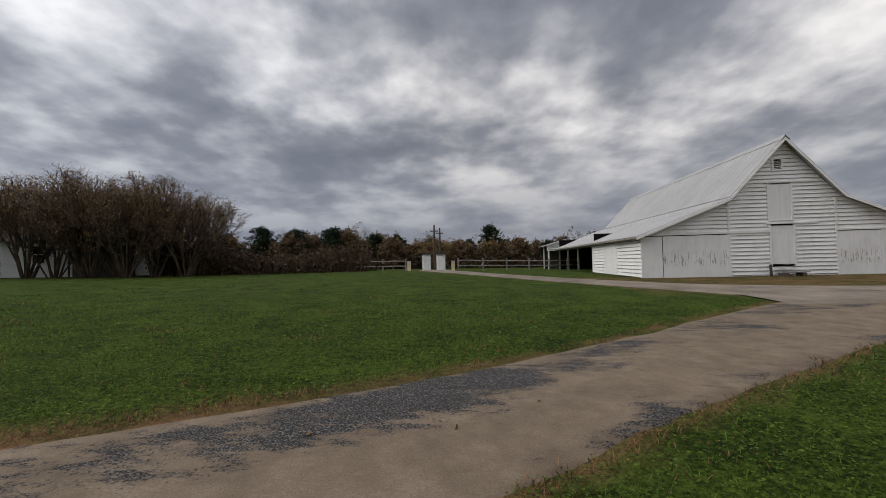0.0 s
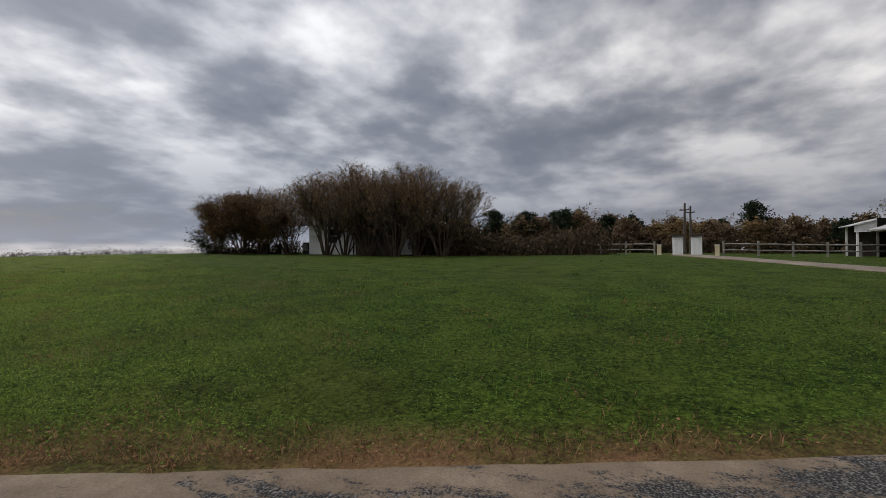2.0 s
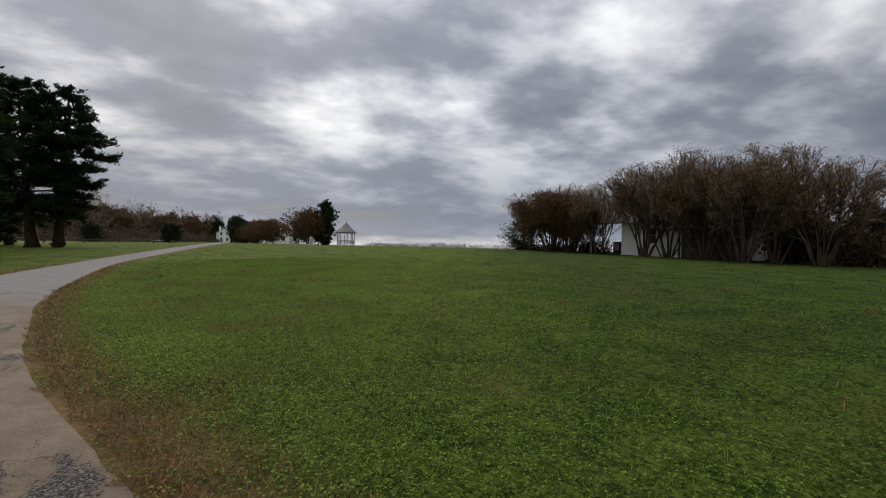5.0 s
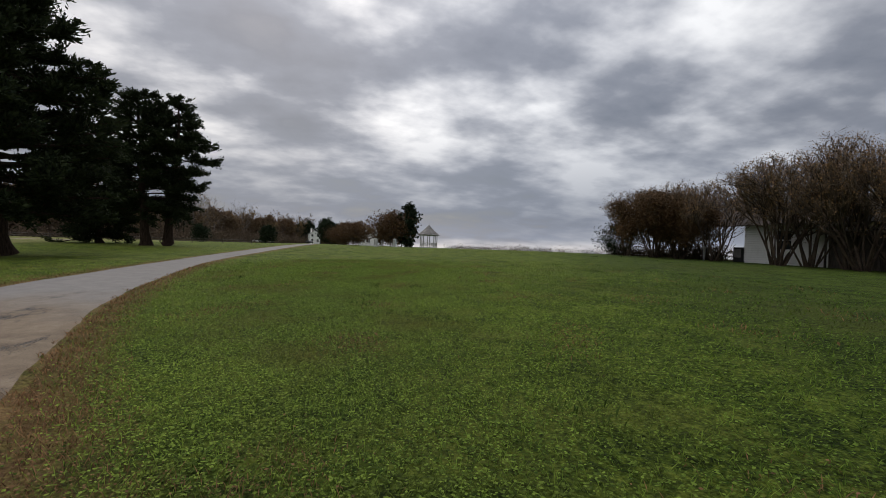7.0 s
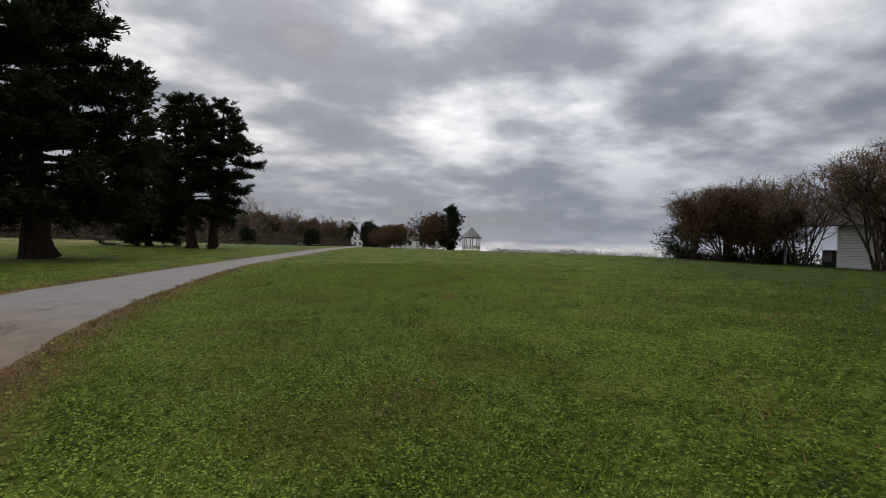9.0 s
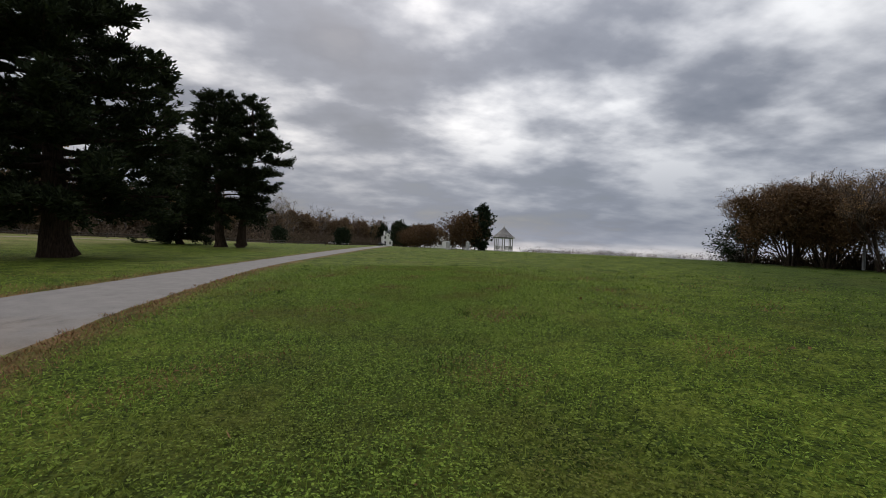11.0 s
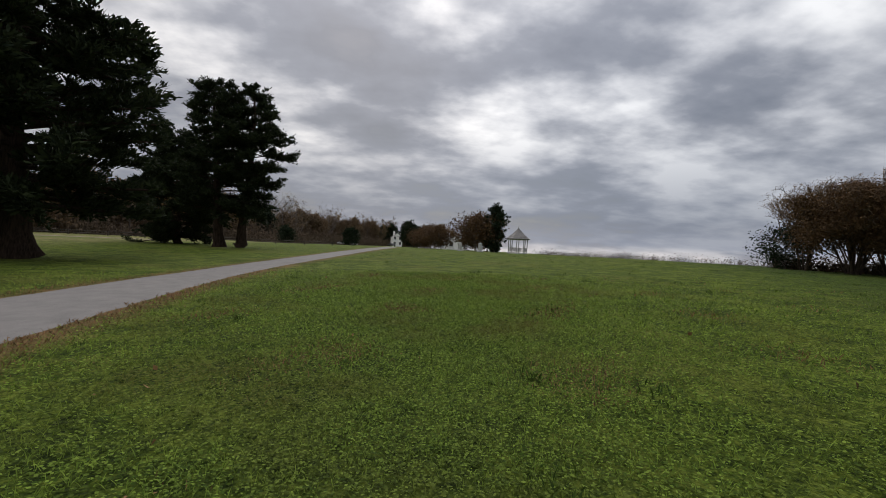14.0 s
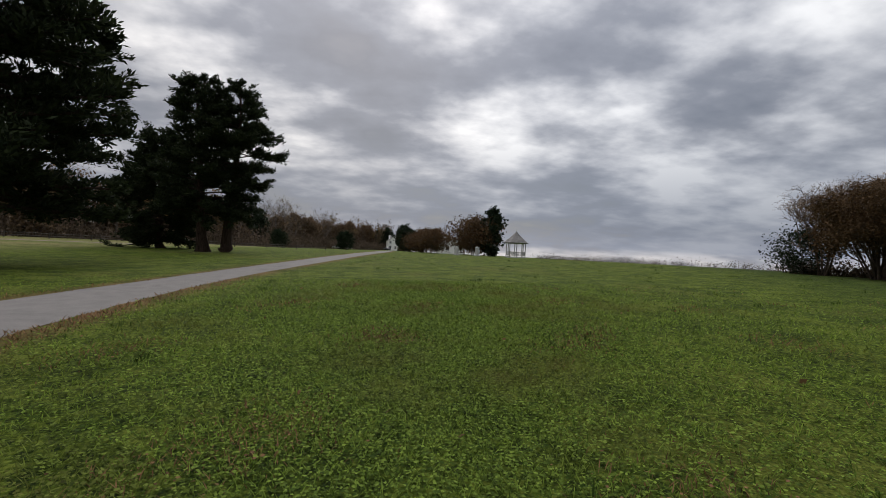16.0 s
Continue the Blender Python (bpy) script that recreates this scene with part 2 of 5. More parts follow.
def driveway(tree, place):
    """Old tarmac, broken up into coarse dark patches, silted over with tan sand; whole and grey further off."""
    axes = node(tree, "ShaderNodeSeparateXYZ", {0: place})
    wide = grain(tree, node(tree, "ShaderNodeMapping", {0: place, 2: (0, 0, radians(-35)), 3: (0.55, 1.1, 1)}).outputs[0], 0.62, 5, 0.6, 0.5)
    mid = grain(tree, place, 2.6, 5, 0.65)
    grit = grain(tree, place, 60.0, 3, 0.7)
    stone = node(tree, "ShaderNodeTexVoronoi", {"Vector": place, "Scale": 58.0}).outputs["Distance"]
    tar = ramp(tree, calc(tree, "ADD", calc(tree, "MULTIPLY", grit, 0.6), calc(tree, "MULTIPLY", stone, 0.5)),
               [(0.38, (0.010, 0.0095, 0.0095)), (0.56, (0.034, 0.032, 0.032)), (0.74, (0.155, 0.145, 0.135))])
    sand = ramp(tree, calc(tree, "ADD", calc(tree, "MULTIPLY", mid, 0.55), calc(tree, "MULTIPLY", grit, 0.45)),
                [(0.30, (0.086, 0.063, 0.043)), (0.55, (0.165, 0.125, 0.088)), (0.75, (0.265, 0.220, 0.170))])
    grey = ramp(tree, calc(tree, "ADD", calc(tree, "MULTIPLY", mid, 0.5), calc(tree, "MULTIPLY", grit, 0.5)),
                [(0.3, (0.120, 0.113, 0.110)), (0.7, (0.215, 0.200, 0.190))])
    # the wheel track along the lawn has lost most of its sand
    across = node(tree, "ShaderNodeAttribute", attribute_name="across").outputs["Fac"]
    track = ramp(tree, across, [(0.0, 0.02), (0.10, 0.09), (0.40, 0.07), (0.54, 0.0), (0.82, 0.0), (0.92, 0.07)])
    shred = grain(tree, node(tree, "ShaderNodeMapping", {0: place, 2: (0, 0, radians(-35)), 3: (0.5, 1.3, 1)}).outputs[0], 4.5, 6, 0.7, 0.3)
    worn = calc(tree, "ADD", calc(tree, "ADD", calc(tree, "MULTIPLY", wide, 0.62), calc(tree, "MULTIPLY", shred, 0.38)), calc(tree, "ADD", track, calc(tree, "MULTIPLY", calc(tree, "SUBTRACT", grain(tree, place, 34.0, 3, 0.7), 0.5), 0.22)))
    bend = ramp(tree, calc(tree, "ADD", calc(tree, "MULTIPLY", axes.outputs[0], 0.08), 0.6), [(0.20, 0.0), (0.32, 0.07), (0.62, 0.07), (0.85, 0.0)])
    worn = calc(tree, "ADD", worn, calc(tree, "MULTIPLY", bend, ramp(tree, across, [(0.08, 0.0), (0.16, 1.0), (0.55, 1.0), (0.68, 0.0)])))
    worn = calc(tree, "SUBTRACT", worn, ramp(tree, calc(tree, "ADD", calc(tree, "MULTIPLY", axes.outputs[0], 0.08), 0.6), [(0.12, 0.04), (0.22, 0.0)]))
    broken = ramp(tree, worn, [(0.585, 0.0), (0.630, 1.0)])
    near = blend(tree, broken, sand, tar)
    far_off = calc(tree, "MULTIPLY", calc(tree, "SUBTRACT", calc(tree, "MULTIPLY", axes.outputs[0], -1.0), calc(tree, "ADD", 14.0, calc(tree, "MULTIPLY", wide, 6.0))), 0.25, True)
    height = calc(tree, "ADD", calc(tree, "MULTIPLY", calc(tree, "MULTIPLY", stone, broken), -1.2), calc(tree, "ADD", calc(tree, "MULTIPLY", grit, 0.4), mid))
    return blend(tree, far_off, near, grey), height, 0.6, 0.02


def worn_white(tree, place):
    streak = grain(tree, node(tree, "ShaderNodeMapping", {0: place, 3: (2, 2, 1.0)}).outputs[0], 1.2, 5, 0.6)
    dirt = grain(tree, place, 0.7, 4)
    fine = grain(tree, node(tree, "ShaderNodeMapping", {0: place, 3: (1, 1, 6)}).outputs[0], 12.0, 3)
    base = ramp(tree, calc(tree, "ADD", calc(tree, "MULTIPLY", streak, 0.5), calc(tree, "MULTIPLY", dirt, 0.5)), [(0.28, (0.66, 0.645, 0.62)), (0.5, (0.79, 0.785, 0.775)), (0.8, (0.84, 0.84, 0.835))])
    return base, fine, 0.25, 0.004


def peeling_white(tree, place):
    base, fine, strength, distance = worn_white(tree, place)
    axes = node(tree, "ShaderNodeSeparateXYZ", {0: place})
    flake = grain(tree, node(tree, "ShaderNodeMapping", {0: place, 3: (9, 9, 1.3)}).outputs[0], 1.6, 5, 0.7)
    low = ramp(tree, axes.outputs[2], [(0.55, 0.0), (0.72, 1.0)])
    high = ramp(tree, calc(tree, "MULTIPLY", axes.outputs[2], 0.5), [(0.52, 1.0), (0.75, 0.0)])
    bare = calc(tree, "MULTIPLY", calc(tree, "MULTIPLY", low, high), ramp(tree, flake, [(0.53, 0.0), (0.60, 0.8)]))
    return blend(tree, bare, base, (0.20, 0.185, 0.17)), fine, strength, distance


def metal_roof(tree, place):
    a = grain(tree, place, 0.5, 4)
    b = grain(tree, node(tree, "ShaderNodeMapping", {0: place, 3: (6, 1, 1)}).outputs[0], 4.0, 4)
    c = ramp(tree, calc(tree, "ADD", calc(tree, "MULTIPLY", a, 0.6), calc(tree, "MULTIPLY", b, 0.4)), [(0.3, (0.33, 0.325, 0.32)), (0.7, (0.46, 0.455, 0.45))])
    return c, b, 0.15, 0.01


M_TURF = surface("turf", turf, 0.95, 0.0, 0.08)
M_DRIVE = surface("old_driveway", driveway, 0.9, 0.0, 0.2)
M_GRAVEL = surface("pale_gravel", mottled((0.105, 0.086, 0.068), (0.255, 0.215, 0.175), 0.7, 45, 0.6, 0.02), 0.92, 0.0, 0.15)
M_WHITE = surface("worn_white_paint", worn_white, 0.6)
M_PEEL = surface("peeling_white_paint", peeling_white, 0.65)
M_ROOF = surface("grey_metal_roof", metal_roof, 0.5, 0.25)
M_DARKWOOD = surface("weathered_dark_wood", mottled((0.035, 0.028, 0.022), (0.10, 0.082, 0.066), 2, 25, 0.5, 0.01, (6, 6, 1)), 0.85)
M_GREYWOOD = surface("weathered_grey_wood", mottled((0.13, 0.115, 0.10), (0.30, 0.28, 0.25), 2, 25, 0.5, 0.01, (1, 1, 1)), 0.85)
M_OLDWHITE = surface("weathered_white_paint", mottled((0.34, 0.335, 0.32), (0.58, 0.575, 0.56), 1.5, 22, 0.3, 0.006), 0.7)
M_CREAM = surface("cream_paint", mottled((0.50, 0.43, 0.27), (0.68, 0.60, 0.40), 2, 20, 0.2, 0.005), 0.6)
M_BARK = surface("fibrous_bark", mottled((0.014, 0.010, 0.008), (0.070, 0.048, 0.035), 3, 26, 0.9, 0.05, (5, 5, 0.7)), 0.95, 0.0, 0.1)
M_SMOOTHBARK = surface("smooth_tan_bark", mottled((0.026, 0.018, 0.011), (0.170, 0.118, 0.068), 1.6, 14, 0.3, 0.01), 0.8)
M_STEM = surface("dark_stem_bark", mottled((0.022, 0.016, 0.012), (0.105, 0.078, 0.056), 1.6, 14, 0.3, 0.01), 0.9, 0.0, 0.15)
M_GREYBARK = surface("grey_brown_bark", mottled((0.055, 0.046, 0.039), (0.18, 0.152, 0.130), 0.8, 12, 0.4, 0.02), 0.9)
M_CONCRETE = surface("silo_staves", mottled((0.27, 0.265, 0.26), (0.44, 0.435, 0.43), 0.8, 18, 0.4, 0.01), 0.8)
M_DOME = surface("dull_metal_dome", mottled((0.34, 0.335, 0.33), (0.52, 0.515, 0.50), 1.0, 9, 0.2, 0.01), 0.45, 0.4)
M_BROWNROOF = surface("rusty_brown_roof", mottled((0.026, 0.018, 0.014), (0.065, 0.043, 0.033), 1.0, 12, 0.3, 0.01), 0.7)
M_SHINGLE = surface("grey_shingles", mottled((0.11, 0.105, 0.10), (0.24, 0.23, 0.22), 1.5, 20, 0.4, 0.01), 0.85)
# near-black without shine: the shade inside barns and vent, put into the colour
M_INNER_SHADE = surface("painted_inner_shade", mottled((0.005, 0.005, 0.005), (0.016, 0.014, 0.012), 2, 20, 0.2, 0.01), 1.0, 0.0, 0.02)
M_STONE = surface("pale_stone", mottled((0.28, 0.28, 0.265), (0.43, 0.43, 0.41), 2, 20, 0.3, 0.01), 0.8)
M_BLACK = surface("black_paint", mottled((0.012, 0.012, 0.013), (0.03, 0.03, 0.032), 2, 20, 0.1, 0.005), 0.4)
M_GLASS = surface("window_glass", mottled((0.012, 0.014, 0.016), (0.03, 0.034, 0.038), 0.5, 3, 0.05, 0.002), 0.08)
M_CARWHITE = surface("white_car_paint", mottled((0.66, 0.66, 0.66), (0.74, 0.74, 0.74), 1, 8, 0.02, 0.002), 0.25)
M_CEDAR = leafy((0.010, 0.017, 0.008), (0.036, 0.047, 0.019), see=0.15, patch=0.5)("cedar_sprays")
M_HOLLY = leafy((0.008, 0.014, 0.007), (0.028, 0.042, 0.020), see=0.1)("dark_evergreen_leaves")
M_SEED = leafy((0.085, 0.048, 0.022), (0.30, 0.19, 0.09), see=0.2, patch=0.6)("dry_seed_heads")
M_RUST = leafy((0.050, 0.030, 0.015), (0.130, 0.078, 0.037), see=0.25, patch=0.6)("russet_leaves")
M_OCHRE = leafy((0.098, 0.066, 0.030), (0.245, 0.168, 0.078), see=0.25, patch=0.8, second=(0.13, 0.075, 0.038))("ochre_leaves")
M_DULLLEAF = leafy((0.068, 0.046, 0.028), (0.180, 0.122, 0.070), see=0.2, patch=0.8)("dull_brown_leaves")
M_BRUSH = leafy((0.030, 0.022, 0.014), (0.098, 0.069, 0.040), see=0.2, patch=0.7)("dead_brush")
M_THICKET = leafy((0.052, 0.038, 0.028), (0.160, 0.118, 0.082), see=0.2, patch=0.8)("brown_thicket")
M_TWIG = leafy((0.075, 0.060, 0.050), (0.210, 0.172, 0.140), see=0.0, patch=0.4)("bare_twigs")
M_BLADE = leafy((0.040, 0.080, 0.010), (0.315, 0.432, 0.066), see=0.42, lawn=True, patch=0.35, second=(0.160, 0.150, 0.036))("grass_and_clover")
M_STRAW = leafy((0.060, 0.035, 0.016), (0.285, 0.160, 0.080), see=0.2, patch=0.3)("dead_grass")
M_WEED = leafy((0.020, 0.040, 0.006), (0.070, 0.110, 0.018), see=0.2)("dark_weeds")

# ---- building helpers ----
def part(name, bm, material, parent=None, label="", smooth=False):
    """Links a bmesh as one mesh object under a thing or a part."""
    mesh = bpy.data.meshes.new(name)
    bm.to_mesh(mesh)
    bm.free()
    mesh.materials.append(material)
    if smooth:
        mesh.polygons.foreach_set("use_smooth", [True] * len(mesh.polygons))
    ob = new(name, mesh)
    ob.parent = parent
    return tagged(ob, label) if label else ob


def sheet(name, points, faces, material, parent=None, smooth=False):
    """A mesh object from numpy arrays of corners and of faces with one number of corners."""
    points, faces = np.asarray(points, np.float32), np.asarray(faces, np.int32)
    mesh = bpy.data.meshes.new(name)
    mesh.vertices.add(len(points))
    mesh.vertices.foreach_set("co", points.ravel())
    mesh.loops.add(faces.size)
    mesh.loops.foreach_set("vertex_index", faces.ravel())
    mesh.polygons.add(len(faces))
    mesh.polygons.foreach_set("loop_start", np.arange(0, faces.size, faces.shape[1], dtype=np.int32))
    mesh.update(calc_edges=True)
    mesh.materials.append(material)
    if smooth:
        mesh.polygons.foreach_set("use_smooth", [True] * len(faces))
    ob = new(name, mesh)
    ob.parent = parent
    return ob


def thing(name, m, label, category, group="", kind=""):
    ob = new(name)
    ob.matrix_world = m
    return tagged(ob, label, category, group, kind)


def block(bm, x0, x1, y0, y1, z0, z1, bevel=0.0):
    """Adds a box between two corners to bm, its edges rounded."""
    made = bmesh.ops.create_cube(bm, size=1, matrix=Matrix.Translation(((x0 + x1) / 2, (y0 + y1) / 2, (z0 + z1) / 2)) @ Matrix.Diagonal((x1 - x0, y1 - y0, z1 - z0, 1)))
    if bevel:
        edges = list({e for v in made["verts"] for e in v.link_edges})
        bmesh.ops.bevel(bm, geom=edges, offset=bevel, segments=1, affect="EDGES")
    return bm


def box(name, x0, x1, y0, y1, z0, z1, material, parent=None, label="", bevel=0.01):
    return part(name, block(bmesh.new(), x0, x1, y0, y1, z0, z1, bevel), material, parent, label)


def prism(bm, outline, y0, y1):
    """Adds to bm an outline in x and z, drawn out from y0 to y1."""
    front = [bm.verts.new((x, y0, z)) for x, z in outline]
    back = [bm.verts.new((x, y1, z)) for x, z in outline]
    bm.faces.new(front)
    bm.faces.new(back[::-1])
    for i in range(len(front)):
        j = (i + 1) % len(front)
        bm.faces.new((front[j], front[i], back[i], back[j]))
    return bm


def lathe(bm, profile, sides, centre=(0, 0)):
    """Adds to bm a profile of radius and height, turned about an upright axis."""
    rings = [[bm.verts.new((centre[0] + r * math.cos(k * math.tau / sides), centre[1] + r * math.sin(k * math.tau / sides), z)) for k in range(sides)] for r, z in profile]
    for low, high in zip(rings, rings[1:]):
        for k in range(sides):
            bm.faces.new((low[k], low[(k + 1) % sides], high[(k + 1) % sides], high[k]))
    bm.faces.new(rings[0][::-1])
    bm.faces.new(rings[-1])
    return bm


def tubes(lines, sides):
    """Corners and faces of tapered tubes along lines, each an array of rows x, y, z, radius; all with one number of rows."""
    if len(lines) == 0:
        return np.zeros((0, 3)), np.zeros((0, 4), int)
    a = np.asarray(lines, float)
    n, k = a.shape[:2]
    along = np.gradient(a[:, :, :3], axis=1)
    along /= np.linalg.norm(along, axis=2, keepdims=True) + 1e-9
    side = np.cross(along, np.where(np.abs(along[:, :, 2:3]) > 0.9, (1.0, 0, 0), (0, 0, 1.0)))
    side /= np.linalg.norm(side, axis=2, keepdims=True) + 1e-9
    third = np.cross(along, side)
    turn = np.arange(sides) * math.tau / sides
    ring = side[:, :, None] * np.cos(turn)[:, None] + third[:, :, None] * np.sin(turn)[:, None]
    points = (a[:, :, None, :3] + ring * a[:, :, None, 3:4]).reshape(-1, 3)
    i = np.arange(n)[:, None, None] * k * sides + np.arange(k - 1)[None, :, None] * sides
    s = np.arange(sides)[None, None, :]
    t = (s + 1) % sides
    faces = np.stack((i + s, i + t, i + t + sides, i + s + sides), -1).reshape(-1, 4)
    return points, faces


def joined(pieces):
    points, faces, n = [], [], 0
    for p, f in pieces:
        if len(p):
            points.append(p)
            faces.append(f + n)
            n += len(p)
    return np.concatenate(points), np.concatenate(faces)


def flakes(places, sizes, rng, long=1.0, up=0.0):
    """Small four-cornered leaves, turned at random; long: length to width; up: how far they stand on end."""
    n = len(places)
    a = rng.normal(size=(n, 3))
    a[:, 2] += up * 2
    a /= np.linalg.norm(a, axis=1, keepdims=True)
    b = np.cross(a, rng.normal(size=(n, 3)))
    b /= np.linalg.norm(b, axis=1, keepdims=True) + 1e-9
    a, b = a * (sizes * long)[:, None], b * sizes[:, None]
    fold = np.cross(a, b) / (sizes[:, None] + 1e-9) * 0.25
    points = np.stack((places - a, places + b * 0.8 + fold, places + a, places - b * 0.8 + fold * 0.3), 1).reshape(-1, 3)
    return points, np.arange(4 * n).reshape(-1, 4)


# ---- the lie of the land ----
def soft_min(v, cap, width):
    """v up to cap, eased over width."""
    return v - width * np.logaddexp(0, (v - cap) / width)


def land(x, y):
    """Height of the ground: a lawn that rises gently ahead to a crest."""
    x, y = np.asarray(x, float), np.asarray(y, float)
    west = soft_min(-x, 72.0, 4.0)
    rise = 0.014 * np.where(x < 0, west, -x / (1 + np.maximum(x, 0) / 12))
    up = soft_min(np.maximum(y, 0), 25.0, 4.0) * 0.0305
    down = 0.011 * 6 * np.logaddexp(0, (y - 36) / 6)
    fade = np.clip(1 + (np.minimum(x, -45) + 45) / 70, 0.15, 1) * (1 - 0.28 * np.clip(x / 10, 0, 1))
    north = (up - down) * fade
    south = -0.0305 * soft_min(np.maximum(-y, 0), 14.0, 3.0)
    r = np.hypot(x + 30, y - 20)
    return rise + north + south - 0.004 * np.maximum(r - 140, 0)


def height(x, y):
    return float(land(x, y))


def smooth_line(points, step=0.35):
    """A line through points, rounded off and evenly stepped."""
    p = np.array(points, float)
    for _ in range(3):
        p = np.concatenate((p[:1], np.stack((p[:-1] * 0.75 + p[1:] * 0.25, p[:-1] * 0.25 + p[1:] * 0.75), 1).reshape(-1, 2), p[-1:]))
    along = np.concatenate(([0], np.cumsum(np.linalg.norm(np.diff(p, axis=0), axis=1))))
    at = np.arange(0, along[-1], step)
    return np.stack((np.interp(at, along, p[:, 0]), np.interp(at, along, p[:, 1])), 1)


INNER = smooth_line([(9.4, 13.3), (6.8, 11.2), (3.9, 8.7), (2.0, 6.95), (0.7, 5.95), (-0.7, 5.0), (-2.4, 3.9), (-4.9, 2.55), (-7.6, 1.1), (-9.4, 0.3), (-11.8, -0.7),
                     (-14.8, -1.6), (-17.3, -2.1), (-20.3, -2.65), (-24.0, -2.87), (-31, -3.2), (-38, -2.85), (-46, -1.9), (-60, -0.2), (-72, 1.2), (-95, 3.0), (-140, 5)])
OUTER = smooth_line([(14.6, 10.5), (12.4, 10.4), (10.6, 9.7), (6.3, 6.9), (3.6, 5.0), (2.2, 4.0), (1.2, 3.2), (0.4, 2.55), (-1.2, 1.3), (-3.4, 0.0), (-6.5, -1.7), (-9.6, -3.2), (-13.5, -4.7),
                     (-18, -5.7), (-23, -5.95), (-27, -5.75), (-32, -5.35), (-38, -4.85), (-47, -3.95), (-62, -2.2), (-72, -0.9), (-95, 0.6), (-140, 2)])
TRACK_L = smooth_line([(9.4, 13.3), (7.6, 16.0), (4.0, 21.5), (0.6, 28), (-1.6, 34), (-4.2, 43.5), (-4.5, 47)])
TRACK_R = smooth_line([(17.5, 16.2), (11.5, 17.6), (6.6, 22.0), (3.0, 28.5), (0.8, 34.5), (-1.2, 43.2), (-1.3, 47)])
YARD_FAR = smooth_line([(8.7, 14.8), (11.0, 17.4), (15.5, 16.6), (21, 17.6), (27, 20.5), (33, 25.5), (37, 29)])
YARD_NEAR = smooth_line([(8.5, 11.8), (10.8, 9.9), (14.6, 10.5), (20, 11.2), (27, 13.0), (34, 16.5), (37, 18)])


def strip(name, left, right, material, lift, ragged, seed, label):
    """A paved strip between two lines, with a crumbled edge, lying on the ground."""
    rng = np.random.default_rng(seed)
    n = max(len(left), len(right))
    left = np.stack([np.interp(np.linspace(0, 1, n), np.linspace(0, 1, len(left)), left[:, k]) for k in (0, 1)], 1)
    right = np.stack([np.interp(np.linspace(0, 1, n), np.linspace(0, 1, len(right)), right[:, k]) for k in (0, 1)], 1)
    out = (left - right) / np.linalg.norm(left - right, axis=1, keepdims=True)
    wobble = [np.convolve(rng.normal(size=n + 4), (0.2, 0.2, 0.2, 0.2, 0.2), "valid") * ragged for _ in (0, 1)]
    left, right = left + out * wobble[0][:, None], right - out * wobble[1][:, None]
    cuts = 14
    w = np.concatenate(([0.0], np.linspace(0.05, 0.985, cuts - 2), [1.0]))[None, :, None]
    flat = left[:, None] * (1 - w) + right[:, None] * w
    z = land(flat[..., 0], flat[..., 1]) + lift + 0.02 * np.sin(np.pi * w[..., 0])
    z[:, 0] -= lift + 0.03
    z[:, -1] -= lift + 0.03
    points = np.concatenate((flat, z[..., None]), 2).reshape(-1, 3)
    i = (np.arange(n - 1)[:, None] * cuts + np.arange(cuts - 1)).reshape(-1)
    across = np.broadcast_to(w[..., 0], (n, cuts)).astype(np.float32).ravel()
    ob = sheet(name, points, np.stack((i, i + cuts, i + cuts + 1, i + 1), 1), material, smooth=True)
    ob.data.attributes.new("across", "FLOAT", "POINT").data.foreach_set("value", across)
    return tagged(ob, label, "road", kind="structure")


def near_line(points, line):
    """For points, the distance to the nearest corner of a line."""
    out = np.full(len(points), 1e9)
    for k in range(0, len(line), 1):
        np.minimum(out, np.hypot(points[:, 0] - line[k, 0], points[:, 1] - line[k, 1]), out=out)
    return out


def inside(points, ring):
    """Which points lie inside a closed line."""
    x, y = points[:, 0], points[:, 1]
    hit = np.zeros(len(points), bool)
    for (ax, ay), (bx, by) in zip(ring, np.roll(ring, -1, axis=0)):
        cross = (ay > y) != (by > y)
        if cross.any():
            hit ^= cross & (x < (bx - ax) * (y - ay) / (by - ay + 1e-12) + ax)
    return hit


DRIVE_RING = np.concatenate((INNER[::2], OUTER[::-2]))
TRACK_RING = np.concatenate((TRACK_L, TRACK_R[::-1]))
YARD_RING = np.concatenate((YARD_FAR, YARD_NEAR[::-1]))


